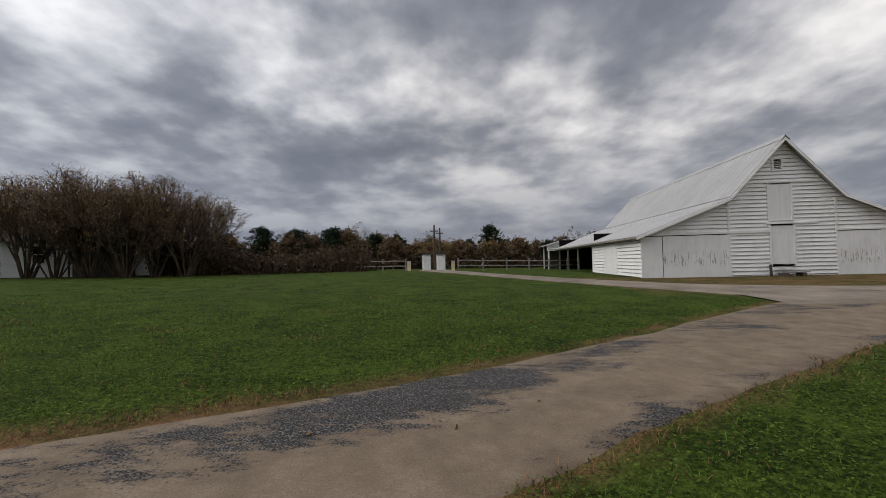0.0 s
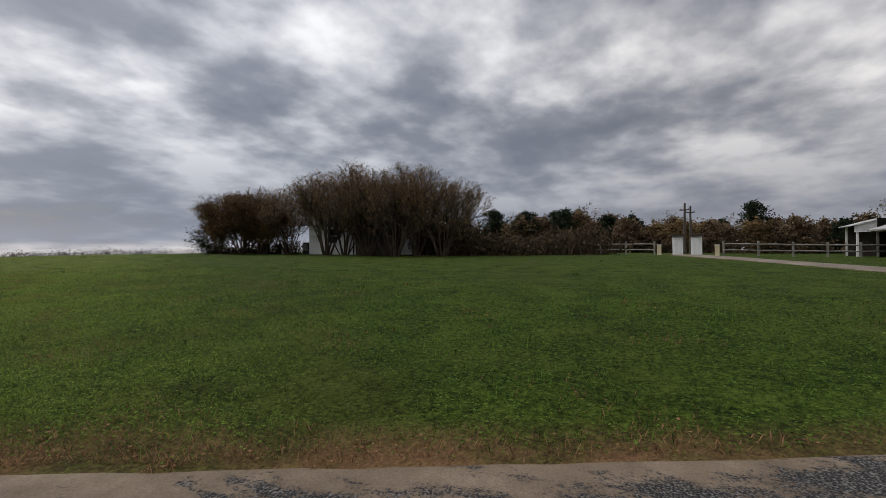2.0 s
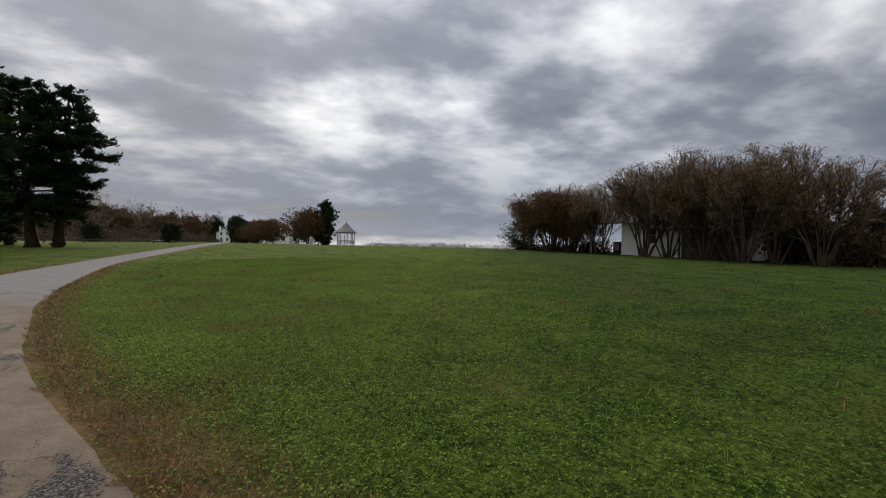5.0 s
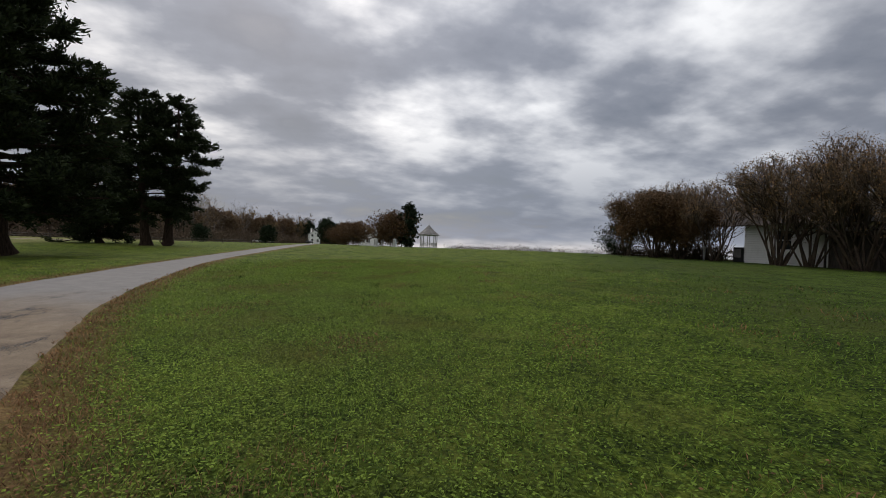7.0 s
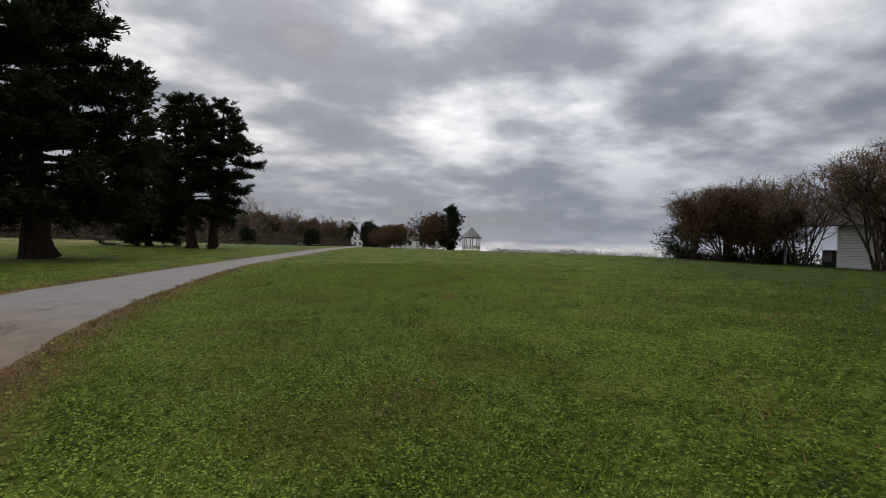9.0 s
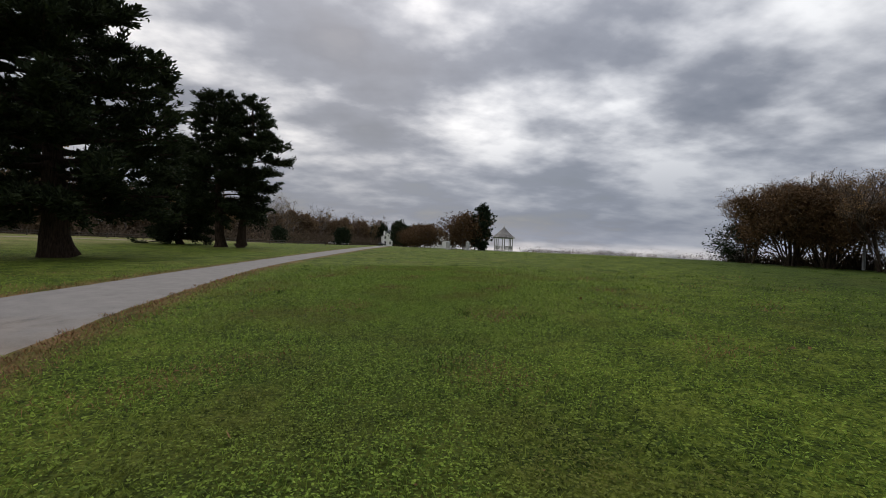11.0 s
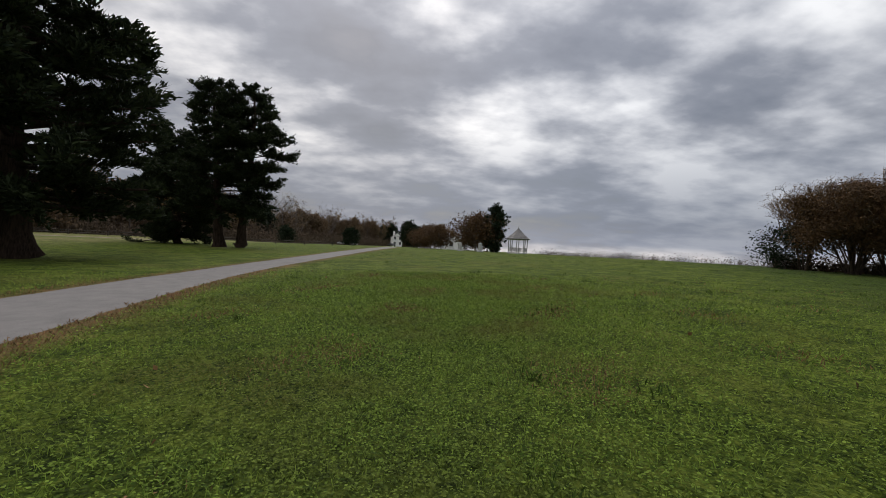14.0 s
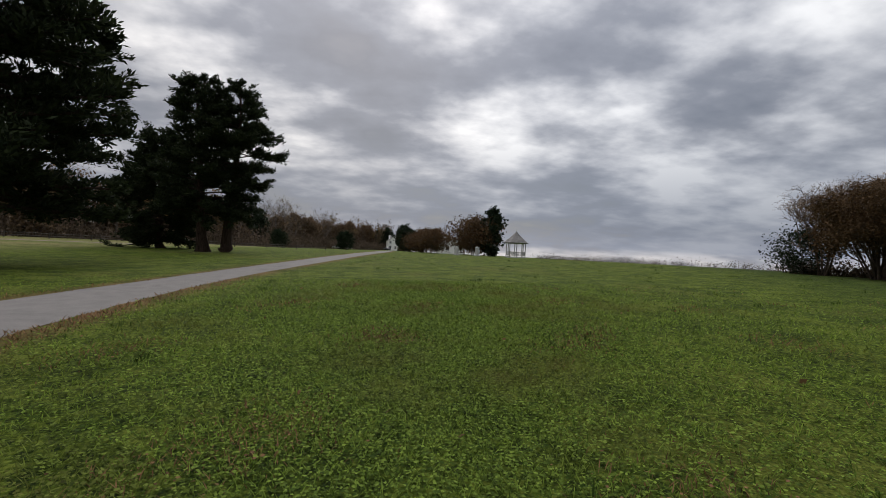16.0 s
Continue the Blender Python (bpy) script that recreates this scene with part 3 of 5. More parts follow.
def build_ground():
    xs = np.concatenate((-30 - np.geomspace(1, 2500, 70)[::-1], np.arange(-30.5, 16, 0.32), 16 + np.geomspace(1, 2500, 60)))
    ys = np.concatenate((-9 - np.geomspace(1, 2500, 60)[::-1], np.arange(-9, 15, 0.32), 15 + np.geomspace(1, 2500, 80)))
    gx, gy = np.meshgrid(xs, ys)
    flat = np.stack((gx.ravel(), gy.ravel()), 1)
    rng = np.random.default_rng(3)
    z = land(flat[:, 0], flat[:, 1])
    close = (np.abs(flat[:, 0] + 8) < 26) & (np.abs(flat[:, 1] - 3) < 14)
    z[close] += 0.003 * rng.normal(size=close.sum())
    n = len(xs)
    i = (np.arange(len(ys) - 1)[:, None] * n + np.arange(n - 1)).reshape(-1)
    ground = sheet("ground", np.column_stack((flat, z)), np.stack((i, i + 1, i + n + 1, i + n), 1), M_TURF, smooth=True)
    far = np.minimum(np.minimum(near_line(flat, INNER), near_line(flat, OUTER)), np.minimum(near_line(flat, YARD_FAR) * 0.5, near_line(flat, TRACK_L)))
    verge = ground.data.attributes.new("verge", "FLOAT", "POINT")
    bare = np.clip(1.0 - far / np.interp(flat[:, 0], (-16, -10, -4, -1, 1.5), (0.75, 0.95, 0.7, 0.45, 0.26)), 0, 1)
    strip_by_barn = np.clip(1.5 - np.abs(flat[:, 1] - 20.3) / 4, 0, 1) * (flat[:, 0] > 6) * (flat[:, 0] < 30)
    by_long_barn = 0.85 * (flat[:, 0] > 26) * (flat[:, 0] < 39) * (flat[:, 1] > 14) * (flat[:, 1] < 40)
    verge.data.foreach_set("value", np.maximum(np.maximum(bare, by_long_barn), 0.75 * strip_by_barn).astype(np.float32))
    along = np.clip((flat[:, 0] * -19 + (flat[:, 1] + 0.4) * 2.3) / (19 ** 2 + 2.3 ** 2), 0, 1)
    off = np.hypot(flat[:, 0] + 19 * along, flat[:, 1] + 0.4 - 2.3 * along)
    dry = np.clip((-flat[:, 1] - 20) / 8, 0, 1) * np.clip((-flat[:, 0] - 40) / 15, 0, 1) * np.clip((flat[:, 0] + 180) / 60, 0, 1) * 0.8
    ground.data.attributes.new("dry", "FLOAT", "POINT").data.foreach_set("value", dry.astype(np.float32))
    # strongest on the walked line, fading with distance from it
    ground.data.attributes.new("dark_base", "FLOAT", "POINT").data.foreach_set("value", (1 / (1 + (off / 2.0) ** 2)).astype(np.float32))
    tagged(ground, "mown green lawn of grass and clover, thin and brown at the verges", "lawn", kind="structure")


build_ground()
strip("road", INNER, OUTER, M_DRIVE, 0.016, 0.11, 1, "worn grey driveway silted with tan sand")
strip("track", TRACK_L, TRACK_R, M_GRAVEL, 0.022, 0.10, 2, "pale gravel track leading to the gateway")
strip("far_path", smooth_line([(-56, -53), (-73, -38.6), (-86, -29)]), smooth_line([(-57, -55), (-75, -40.4), (-88, -31)]), M_GRAVEL, 0.02, 0.1, 6, "pale sandy path across the far lawn")
strip("yard", YARD_FAR, YARD_NEAR, M_GRAVEL, 0.018, 0.15, 4, "gravelled yard before the white barns")

# ---- the barns and the silo ----
def siding(bm, x0, x1, z0, z1, roof, holes, thick=0.14, course=0.205, y=0.0):
    """Adds lapped boards to bm, on a wall along x whose face is at y: from x0 to x1, up to roof(x), round the holes."""
    z = z0
    while z < z1 - 0.02:
        top = min(z + course, z1)
        slot = z
        spans = [(x0, x1)]
        for a, b, low, high in holes:
            if low < (z + top) / 2 < high:
                spans = [s for l, r in spans for s in ((l, min(r, a)), (max(l, b), r)) if s[1] - s[0] > 0.02]
        for l, r in spans:
            ok = [v for v in np.linspace(l, r, 400) if roof(v) > z + 0.01]
            if len(ok) > 1:
                l2, r2 = ok[0], ok[-1]
                upper = [v for v in np.linspace(l, r, 400) if roof(v) > top - 0.005] or [max(ok, key=roof)]
                l3, r3 = upper[0], upper[-1] + 0.004
                lip, back = y - 0.055, y + thick
                z = z + 0.034 if z > z0 else z
                v = [bm.verts.new(c) for c in ((l2, lip, z), (r2, lip, z), (r3, y - 0.004, top), (l3, y - 0.004, top), (l2, back, z), (r2, back, z), (r3, back, top), (l3, back, top))]
                for f in ((0, 1, 2, 3), (5, 4, 7, 6), (4, 0, 3, 7), (1, 5, 6, 2), (3, 2, 6, 7), (4, 5, 1, 0)):
                    bm.faces.new([v[k] for k in f])
                if slot > z0:
                    block(bm, l2, r2, y + 0.05, back, slot, z)
                z = slot
        z = top if top > z else z + course
    return bm


def planks(name, x0, x1, z0, z1, y, parent, label, wide=0.24, material=None):
    """A door of upright boards with gaps between, its face at y."""
    rng = random.Random(name + str(x0))
    door = box(name, x0 + 0.01, x1 - 0.01, y + 0.028, y + 0.05, z0 + 0.04, z1 - 0.01, material or M_PEEL, parent, label, 0)
    n = max(1, round((x1 - x0) / wide))
    for k in range(n):
        a, b = x0 + (x1 - x0) * k / n, x0 + (x1 - x0) * (k + 1) / n
        box("board", a + 0.002, b - 0.002, y + rng.uniform(0, 0.003), y + 0.026, z0 + rng.uniform(0, 0.03), z1, material or M_PEEL, door, "", 0.003)
    return door


def roof_slope(name, a, b, y0, y1, parent, label="", seam=0.62, material=None):
    """A metal slope from the point a to the point b in x and z, drawn out from y0 to y1, with standing seams."""
    bm = bmesh.new()
    (ax, az), (bx, bz) = a, b
    long = math.hypot(bx - ax, bz - az)
    nx, nz = -(bz - az) / long, (bx - ax) / long
    if nz < 0:
        nx, nz = -nx, -nz
    outline = [(y1, 0.0), (y0, 0.0)]
    y = y0 + 0.02
    while y + 0.05 < y1:
        outline += [(y, 0.05), (y + 0.008, 0.060), (y + 0.027, 0.060), (y + 0.035, 0.05)]
        y += seam
    outline.append((y1, 0.05))
    ends = [[bm.verts.new((px + nx * h, v, pz + nz * h)) for v, h in outline] for px, pz in (a, b)]
    for k in range(len(outline)):
        j = (k + 1) % len(outline)
        bm.faces.new((ends[0][k], ends[0][j], ends[1][j], ends[1][k]))
    bm.faces.new(ends[0])
    bm.faces.new(ends[1][::-1])
    bmesh.ops.recalc_face_normals(bm, faces=bm.faces)
    return part(name, bm, material or M_ROOF, parent, label)


def build_barn():
    barn = thing("barn", pose(9.47, 24.31, 0.36, 0, 0, -2.5), "large white clapboard barn with a grey metal roof and lean-tos", "barn")
    eave_l, knee_l, peak, knee_r, eave_r = (-0.38, 2.20), (4.36, 4.09), (7.10, 7.05), (9.84, 4.07), (14.2, 2.22)

    def under(x):
        line = (eave_l, knee_l, peak, knee_r, eave_r)
        return float(np.interp(x, [p[0] for p in line], [p[1] for p in line])) - 0.05

    holes = [(0.0, 4.34, -1, 2.24), (6.42, 7.58, 0.55, 2.66), (6.36, 7.52, 2.84, 4.78), (6.66, 7.10, 5.44, 6.04), (9.62, 11.70, -1, 2.26)]
    tagged(part("clapboard_wall", siding(bmesh.new(), 0.0, 13.72, -0.15, 7.2, under, holes), M_WHITE, barn, "white lapped boards"), kind="stuff")
    bm = bmesh.new()
    block(bm, -0.1, 13.8, 0.03, 0.16, -0.4, -0.15)
    part("foundation", bm, M_STONE, barn, "pale stone footing")
    # the long wall under the western eave: boarded, with one sliding door, then an open bay on posts
    bm = siding(bmesh.new(), 0.0, 11.0, -0.15, 2.2, lambda x: 9.0, [(3.55, 6.48, -1, 2.1)])
    wall = tagged(part("side_wall", bm, M_WHITE, barn, "white lapped boards"), kind="stuff")
    wall.matrix_local = pose(0.0, 11.0, 0, 0, 0, -90)
    bay = planks("sliding_door", 3.55, 6.45, -0.1, 2.08, -0.05, barn, "flush white sliding door", 0.3, M_WHITE)
    bay.matrix_local = pose(0.0, 11.0, 0, 0, 0, -90)
    for y in (0.03, 4.5, 7.45, 10.9):
        box("corner_board", -0.05, 0.03, y - 0.05, y + 0.06, -0.1, 2.2, M_WHITE, barn, bevel=0.006)
    for y in (16.4, 21.2, 26.3):
        box("post", -0.06, 0.08, y - 0.07, y + 0.07, -0.4, 2.28, M_GREYWOOD, barn, "bare grey timber post")
    # the bay's walls and floor carry its deep shade as near-black colour
    box("bay_back", 4.3, 4.42, 0.2, 27, -0.3, 4.0, M_INNER_SHADE, barn, "boarded wall inside the bay, coloured near-black for its shade")
    box("bay_end", 0.16, 4.3, 11.02, 11.12, -0.3, 3.0, M_INNER_SHADE, barn)
    box("bay_floor", 0.0, 4.3, 11.1, 26.8, -0.35, -0.2, M_INNER_SHADE, barn, "bare earth floor coloured near-black for the bay's shade")
    box("bay_far_end", 0.1, 4.3, 26.8, 26.95, -0.3, 3.2, M_INNER_SHADE, barn)
    box("bay_plate", -0.12, 0.10, 11.0, 27.2, 2.08, 2.26, M_WHITE, barn)
    box("east_wall", 13.6, 13.74, 0.1, 24.0, -0.3, 2.2, M_WHITE, barn)
    bm = prism(bmesh.new(), [(4.43, -0.3), (13.6, -0.3), (13.6, 2.1), knee_r, (peak[0], 6.9), (4.43, 4.06)], 23.9, 24.05)
    bmesh.ops.recalc_face_normals(bm, faces=bm.faces)
    part("rear_wall", bm, M_WHITE, barn)
    # roofs
    roof_slope("roof", knee_l, peak, -0.42, 24.25, barn, "grey standing-seam metal slope")
    roof_slope("roof", peak, knee_r, -0.42, 24.25, barn, "grey standing-seam metal slope")
    roof_slope("lean_to_roof", eave_l, (knee_l[0] + 0.05, knee_l[1] - 0.03), -0.42, 27.6, barn, "grey metal lean-to roof")
    roof_slope("lean_to_roof", (knee_r[0] - 0.05, knee_r[1] - 0.03), eave_r, -0.42, 24.25, barn, "grey metal lean-to roof")
    bm = prism(bmesh.new(), [(peak[0] - 0.22, peak[1] - 0.13), (peak[0], peak[1] + 0.13), (peak[0] + 0.22, peak[1] - 0.13), (peak[0], peak[1] + 0.08)], -0.45, 24.3)
    bmesh.ops.recalc_face_normals(bm, faces=bm.faces)
    part("ridge_cap", bm, M_ROOF, barn)
    for a, b in ((eave_l, knee_l), (knee_l, peak), (peak, knee_r), (knee_r, eave_r)):
        bm = prism(bmesh.new(), [(a[0], a[1] - 0.16), (b[0], b[1] - 0.16), (b[0], b[1] - 0.005), (a[0], a[1] - 0.005)], -0.45, -0.415)
        bmesh.ops.recalc_face_normals(bm, faces=bm.faces)
        part("barge_board", bm, M_WHITE, barn)
    for y in np.arange(0.4, 27, 0.9):
        box("rafter_tail", -0.36, 0.4, y, y + 0.06, 2.02, 2.15, M_GREYWOOD, barn, bevel=0)
    box("eave_board", eave_l[0] - 0.03, eave_l[0], -0.42, 27.6, eave_l[1] - 0.09, eave_l[1] + 0.03, M_GREYWOOD, barn)
    # front doors and their trim
    planks("barn_door", 1.06, 4.36, -0.28, 2.20, -0.05, barn, "wide sliding barn door with peeling white paint")
    planks("barn_door", 0.02, 1.03, -0.28, 2.20, -0.045, barn, "narrow white board door", 0.25, M_WHITE)
    planks("barn_door", 9.66, 11.66, -0.2, 2.22, -0.05, barn, "white board door with flaking lower boards")
    planks("walk_door", 6.48, 7.54, 0.58, 2.58, -0.02, barn, "plain white board door above the steps", 0.26, M_WHITE)
    planks("loft_door", 6.41, 7.48, 2.90, 4.72, -0.03, barn, "plain white hayloft door", 0.26, M_WHITE)
    for x0, x1, z0, z1 in ((-0.08, 6.42, 2.24, 2.33), (9.55, 13.75, 2.26, 2.35), (6.15, 8.60, 4.78, 4.88), (6.18, 8.72, 2.66, 2.75), (6.36, 7.54, 2.82, 2.88)):
        box("drip_board", x0, x1, -0.09, 0.02, z0, z1, M_WHITE, barn, bevel=0.008)
    for x, z0, z1 in ((0.0, -0.2, 2.2), (4.38, -0.2, 3.95), (9.60, -0.2, 3.95), (13.68, -0.2, 2.25), (6.40, 0.5, 2.64), (7.58, 0.5, 2.64), (6.36, 2.86, 4.78), (7.52, 2.86, 4.78), (11.72, -0.2, 2.24)):
        box("trim_board", x - 0.055, x + 0.055, -0.06, 0.02, z0, z1, M_WHITE, barn, bevel=0.006)
    louvre = box("louvre", 6.70, 7.06, 0.02, 0.10, 5.48, 6.0, M_INNER_SHADE, barn, "dark louvred vent in a white frame")
    for k in range(5):
        box("slat", 6.72, 7.04, -0.03, 0.02, 5.53 + 0.09 * k, 5.555 + 0.09 * k, M_WHITE, louvre, bevel=0)
    for x0, x1, z0, z1 in ((6.60, 6.70, 5.40, 6.08), (7.06, 7.16, 5.40, 6.08), (6.70, 7.06, 6.0, 6.08), (6.70, 7.06, 5.40, 5.48)):
        box("frame", x0, x1, -0.07, 0.03, z0, z1, M_WHITE, louvre, bevel=0.005)
    # steps below the walk door and a leaning stake
    steps = thing("door_steps", barn.matrix_world @ pose(6.55, -0.1, -0.32), "dark weathered wooden steps below the barn door", "steps")
    for k, (x0, x1, z) in enumerate(((0.0, 1.0, 0.82), (0.1, 1.25, 0.55), (0.2, 1.5, 0.28))):
        box("tread", x0, x1, -0.35 - 0.28 * k, -0.04 - 0.28 * k, z - 0.05, z, M_GREYWOOD, steps)
    for x in (0.06, 0.9):
        bm = block(bmesh.new(), x, x + 0.06, -0.85, -0.05, 0.0, 0.5, 0.01)
        part("stringer", bm, M_DARKWOOD, steps)
    stake = thing("stake", barn.matrix_world @ pose(6.25, -0.25, -0.35, 0, -2, 0), "dark wooden stake standing by the barn steps", "post")
    box("pole", -0.05, 0.05, -0.05, 0.05, 0.0, 0.95, M_DARKWOOD, stake)
    # the small open shed that follows the barn
    shed = thing("open_shed", barn.matrix_world @ pose(-0.9, 28.2, -0.25), "small white open-fronted shed behind the barn", "shed")
    for x, y in ((0, 0), (0, 4.2), (3.6, 0), (3.6, 4.2)):
        box("post", x - 0.08, x + 0.08, y - 0.08, y + 0.08, -0.3, 2.9, M_WHITE, shed)
    bm = siding(bmesh.new(), -0.2, 3.8, 2.35, 3.5, lambda x: 3.5 - abs(x - 1.8) * 0.28, [], 0.1, 0.16, -0.1)
    part("gable", bm, M_WHITE, shed)
    roof_slope("roof", (-0.5, 2.86), (1.8, 3.52), -0.4, 4.8, shed)
    roof_slope("roof", (1.8, 3.52), (4.1, 2.86), -0.4, 4.8, shed)
    box("back_wall", -0.1, 3.7, 4.2, 4.3, -0.3, 2.9, M_DARKWOOD, shed)


def build_long_barn():
    """The second barn: its long wall runs along x here, and faces the yard once turned."""
    barn = thing("long_barn", pose(37.95, 39.3, 0.62, 0, 0, -91.2), "long white boarded barn with an open dark doorway", "barn")
    wide = 34.0
    holes = [(0.45, 7.45, -1, 2.36), (7.95, 8.80, 1.46, 2.22), (10.85, 11.67, 0.82, 2.44), (12.0, 14.0, -1, 2.45)]
    tagged(part("clapboard_wall", siding(bmesh.new(), 0.0, wide, -0.1, 3.56, lambda x: 9.0, holes), M_WHITE, barn, "white lapped boards"), kind="stuff")
    box("end_wall", 0.0, 0.15, 0.15, 9.8, -0.3, 3.5, M_WHITE, barn)
    box("back_wall", 0.0, wide, 9.8, 9.95, -0.3, 3.5, M_WHITE, barn)
    box("far_end_wall", wide - 0.15, wide, 0.15, 9.8, -0.3, 3.5, M_WHITE, barn)
    # behind the doorway, shade is painted on as the same near-black
    box("inner_wall", 0.2, 9.8, 4.2, 4.3, -0.3, 3.5, M_INNER_SHADE, barn, "boards inside the doorway, coloured near-black for the shade there")
    box("inner_floor", 0.2, 9.8, 0.15, 4.2, -0.3, -0.02, M_INNER_SHADE, barn)
    box("loft_floor", 0.2, wide - 0.2, 0.2, 9.7, 3.3, 3.45, M_INNER_SHADE, barn)
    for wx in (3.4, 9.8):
        box("partition", wx, wx + 0.1, 0.2, 4.2, -0.3, 3.3, M_INNER_SHADE, barn)
    slope = [(-0.4, 3.50), (4.95, 6.85), (10.3, 3.50)]
    for a, b in ((slope[0], slope[1]), (slope[1], slope[2])):
        ob = roof_slope("roof", a, b, -0.4, wide + 0.4, barn, "grey metal roof slope")
        ob.matrix_local = pose(0, 0, 0) @ Matrix(((0, 1, 0, 0), (1, 0, 0, 0), (0, 0, 1, 0), (0, 0, 0, 1)))
    for x in (0.0, wide - 0.15):
        bm = bmesh.new()
        v = [bm.verts.new(c) for c in ((x, 0.15, 3.4), (x, 9.8, 3.4), (x, 4.95, 6.75), (x + 0.15, 0.15, 3.4), (x + 0.15, 9.8, 3.4), (x + 0.15, 4.95, 6.75))]
        for f in ((0, 1, 2), (5, 4, 3), (0, 3, 4, 1), (1, 4, 5, 2), (2, 5, 3, 0)):
            bm.faces.new([v[k] for k in f])
        bmesh.ops.recalc_face_normals(bm, faces=bm.faces)
        part("gable", bm, M_WHITE, barn)
    cap = block(bmesh.new(), -0.45, wide + 0.45, 4.80, 5.10, 6.84, 6.96, 0.03)
    part("ridge_cap", cap, M_GREYWOOD, barn, "dark weathered ridge cap")
    box("eave_board", -0.4, wide + 0.4, -0.44, -0.40, 3.36, 3.50, M_GREYWOOD, barn)
    planks("sliding_door", 0.5, 4.42, -0.1, 2.32, -0.08, barn, "wide white sliding door pushed open", 0.3, M_WHITE)
    planks("side_door", 12.05, 13.95, -0.05, 2.42, -0.05, barn, "white board door", 0.3, M_WHITE)
    box("door_rail", 0.3, 7.6, -0.13, -0.03, 2.36, 2.46, M_WHITE, barn)
    for x0, x1, z0, z1, rows, columns in ((7.97, 8.78, 1.48, 2.20, 2, 3), (10.88, 11.64, 0.85, 2.42, 2, 2)):
        window = box("window", x0, x1, 0.04, 0.07, z0, z1, M_GLASS, barn, "dark paned window in a white frame", bevel=0)
        for k in range(columns + 1):
            x = x0 + (x1 - x0) * k / columns
            w = 0.05 if k in (0, columns) else 0.02
            box("muntin", x - w, x + w, -0.06 if w > 0.03 else 0.0, 0.04, z0 - 0.05, z1 + 0.05, M_WHITE, window, bevel=0)
        for k in range(rows + 1):
            z = z0 + (z1 - z0) * k / rows
            w = 0.05 if k in (0, rows) else 0.02
            box("muntin", x0, x1, -0.055 if w > 0.03 else 0.005, 0.036, z - w, z + w, M_WHITE, window, bevel=0)
    for x in (0.0, 4.46, 7.44):
        box("trim_board", x - 0.06, x + 0.06, -0.06, 0.0, -0.1, 3.4 if x == 0 else 2.35, M_WHITE, barn)


def build_silo():
    silo = thing("silo", pose(41.9, 43.0, 0.3, 0, 0, -45), "grey metal-clad silo with a faceted dome and side chute", "silo")
    r, top = 1.80, 9.7
    part("core", lathe(bmesh.new(), [(r - 0.03, -0.3), (r - 0.03, top)], 32), M_CONCRETE, silo, smooth=True)
    courses, breaks, facets = 12, 6, 6
    for c in range(courses):
        z0, z1 = top * c / courses + 0.018, top * (c + 1) / courses - 0.018
        for k in range(breaks):
            start = (k + 0.5 * (c % 2)) * math.tau / breaks + 0.012
            stop = start + math.tau / breaks - 0.024
            bm = bmesh.new()
            rows = [[bm.verts.new((q * math.cos(start + (stop - start) * f / facets), q * math.sin(start + (stop - start) * f / facets), z)) for f in range(facets + 1)]
                    for q, z in ((r - 0.03, z0), (r, z0), (r, z1), (r - 0.03, z1))]
            for low, high in zip(rows, rows[1:]):
                for f in range(facets):
                    bm.faces.new((low[f], low[f + 1], high[f + 1], high[f]))
            part("panel", bm, M_CONCRETE, silo)
    dome = part("dome", lathe(bmesh.new(), [(r + 0.10, top), (r + 0.08, top + 0.06), (1.18, top + 1.25), (1.12, top + 1.32), (0.34, top + 1.72), (0.30, top + 1.86), (0.05, top + 1.92)], 12), M_DOME, silo, "faceted dull metal dome")
    for k in range(12):
        a = k * math.tau / 12
        line = [[(q + 0.02) * math.cos(a), (q + 0.02) * math.sin(a), z, 0.035] for q, z in ((r + 0.06, top + 0.08), (1.5, top + 0.68), (1.18, top + 1.26), (0.36, top + 1.72))]
        sheet("rib", *tubes([line], 4), M_DOME, dome)
    part("chute", lathe(bmesh.new(), [(0.62, 0.0), (0.62, top + 0.25), (0.5, top + 0.75), (0.1, top + 0.95)], 14, (1.62, 0.0)), M_CONCRETE, silo, "half-round metal chute up the side", True)


build_barn()
build_long_barn()
build_silo()

# ---- trees ----
def limb(rng, start, way, length, radius, rows=4, bend=0.15, lift=0.0, tip=0.35):
    """A bent, tapered branch: rows of x, y, z, radius."""
    way = np.array(way, float)
    way /= np.linalg.norm(way)
    side = rng.normal(size=3)
    side -= way * side.dot(way)
    side /= np.linalg.norm(side) + 1e-9
    s = np.linspace(0, 1, rows)
    p = np.array(start) + np.outer(s * length, way) + np.outer(np.sin(s * np.pi * rng.uniform(0.6, 1.4)) * bend * length, side)
    p[:, 2] += lift * length * s ** 2
    return np.column_stack((p, radius * (1 - (1 - tip) * s)))


def at(line, s):
    """The place and direction on a branch at s from 0 to 1."""
    k = min(int(s * (len(line) - 1)), len(line) - 2)
    f = s * (len(line) - 1) - k
    row = line[k] * (1 - f) + line[k + 1] * f
    way = line[k + 1, :3] - line[k, :3]
    return row[:3], way / (np.linalg.norm(way) + 1e-9), row[3]


def tree(name, label, group, bark, leaf, wood, twigs, leaves, leaf_name="crown", twig_name="limbwork", twig_material=None):
    ob = thing(name, Matrix(), label, "tree", group)
    for line in wood:
        sheet("stem" if len(wood) > 2 else "trunk", *line, bark, ob, smooth=True)
    if twigs is not None:
        tagged(sheet(twig_name, *twigs, twig_material or bark, ob), kind="stuff")
    if leaves is not None:
        tagged(sheet(leaf_name, *leaves, leaf, ob), kind="stuff")
    return ob


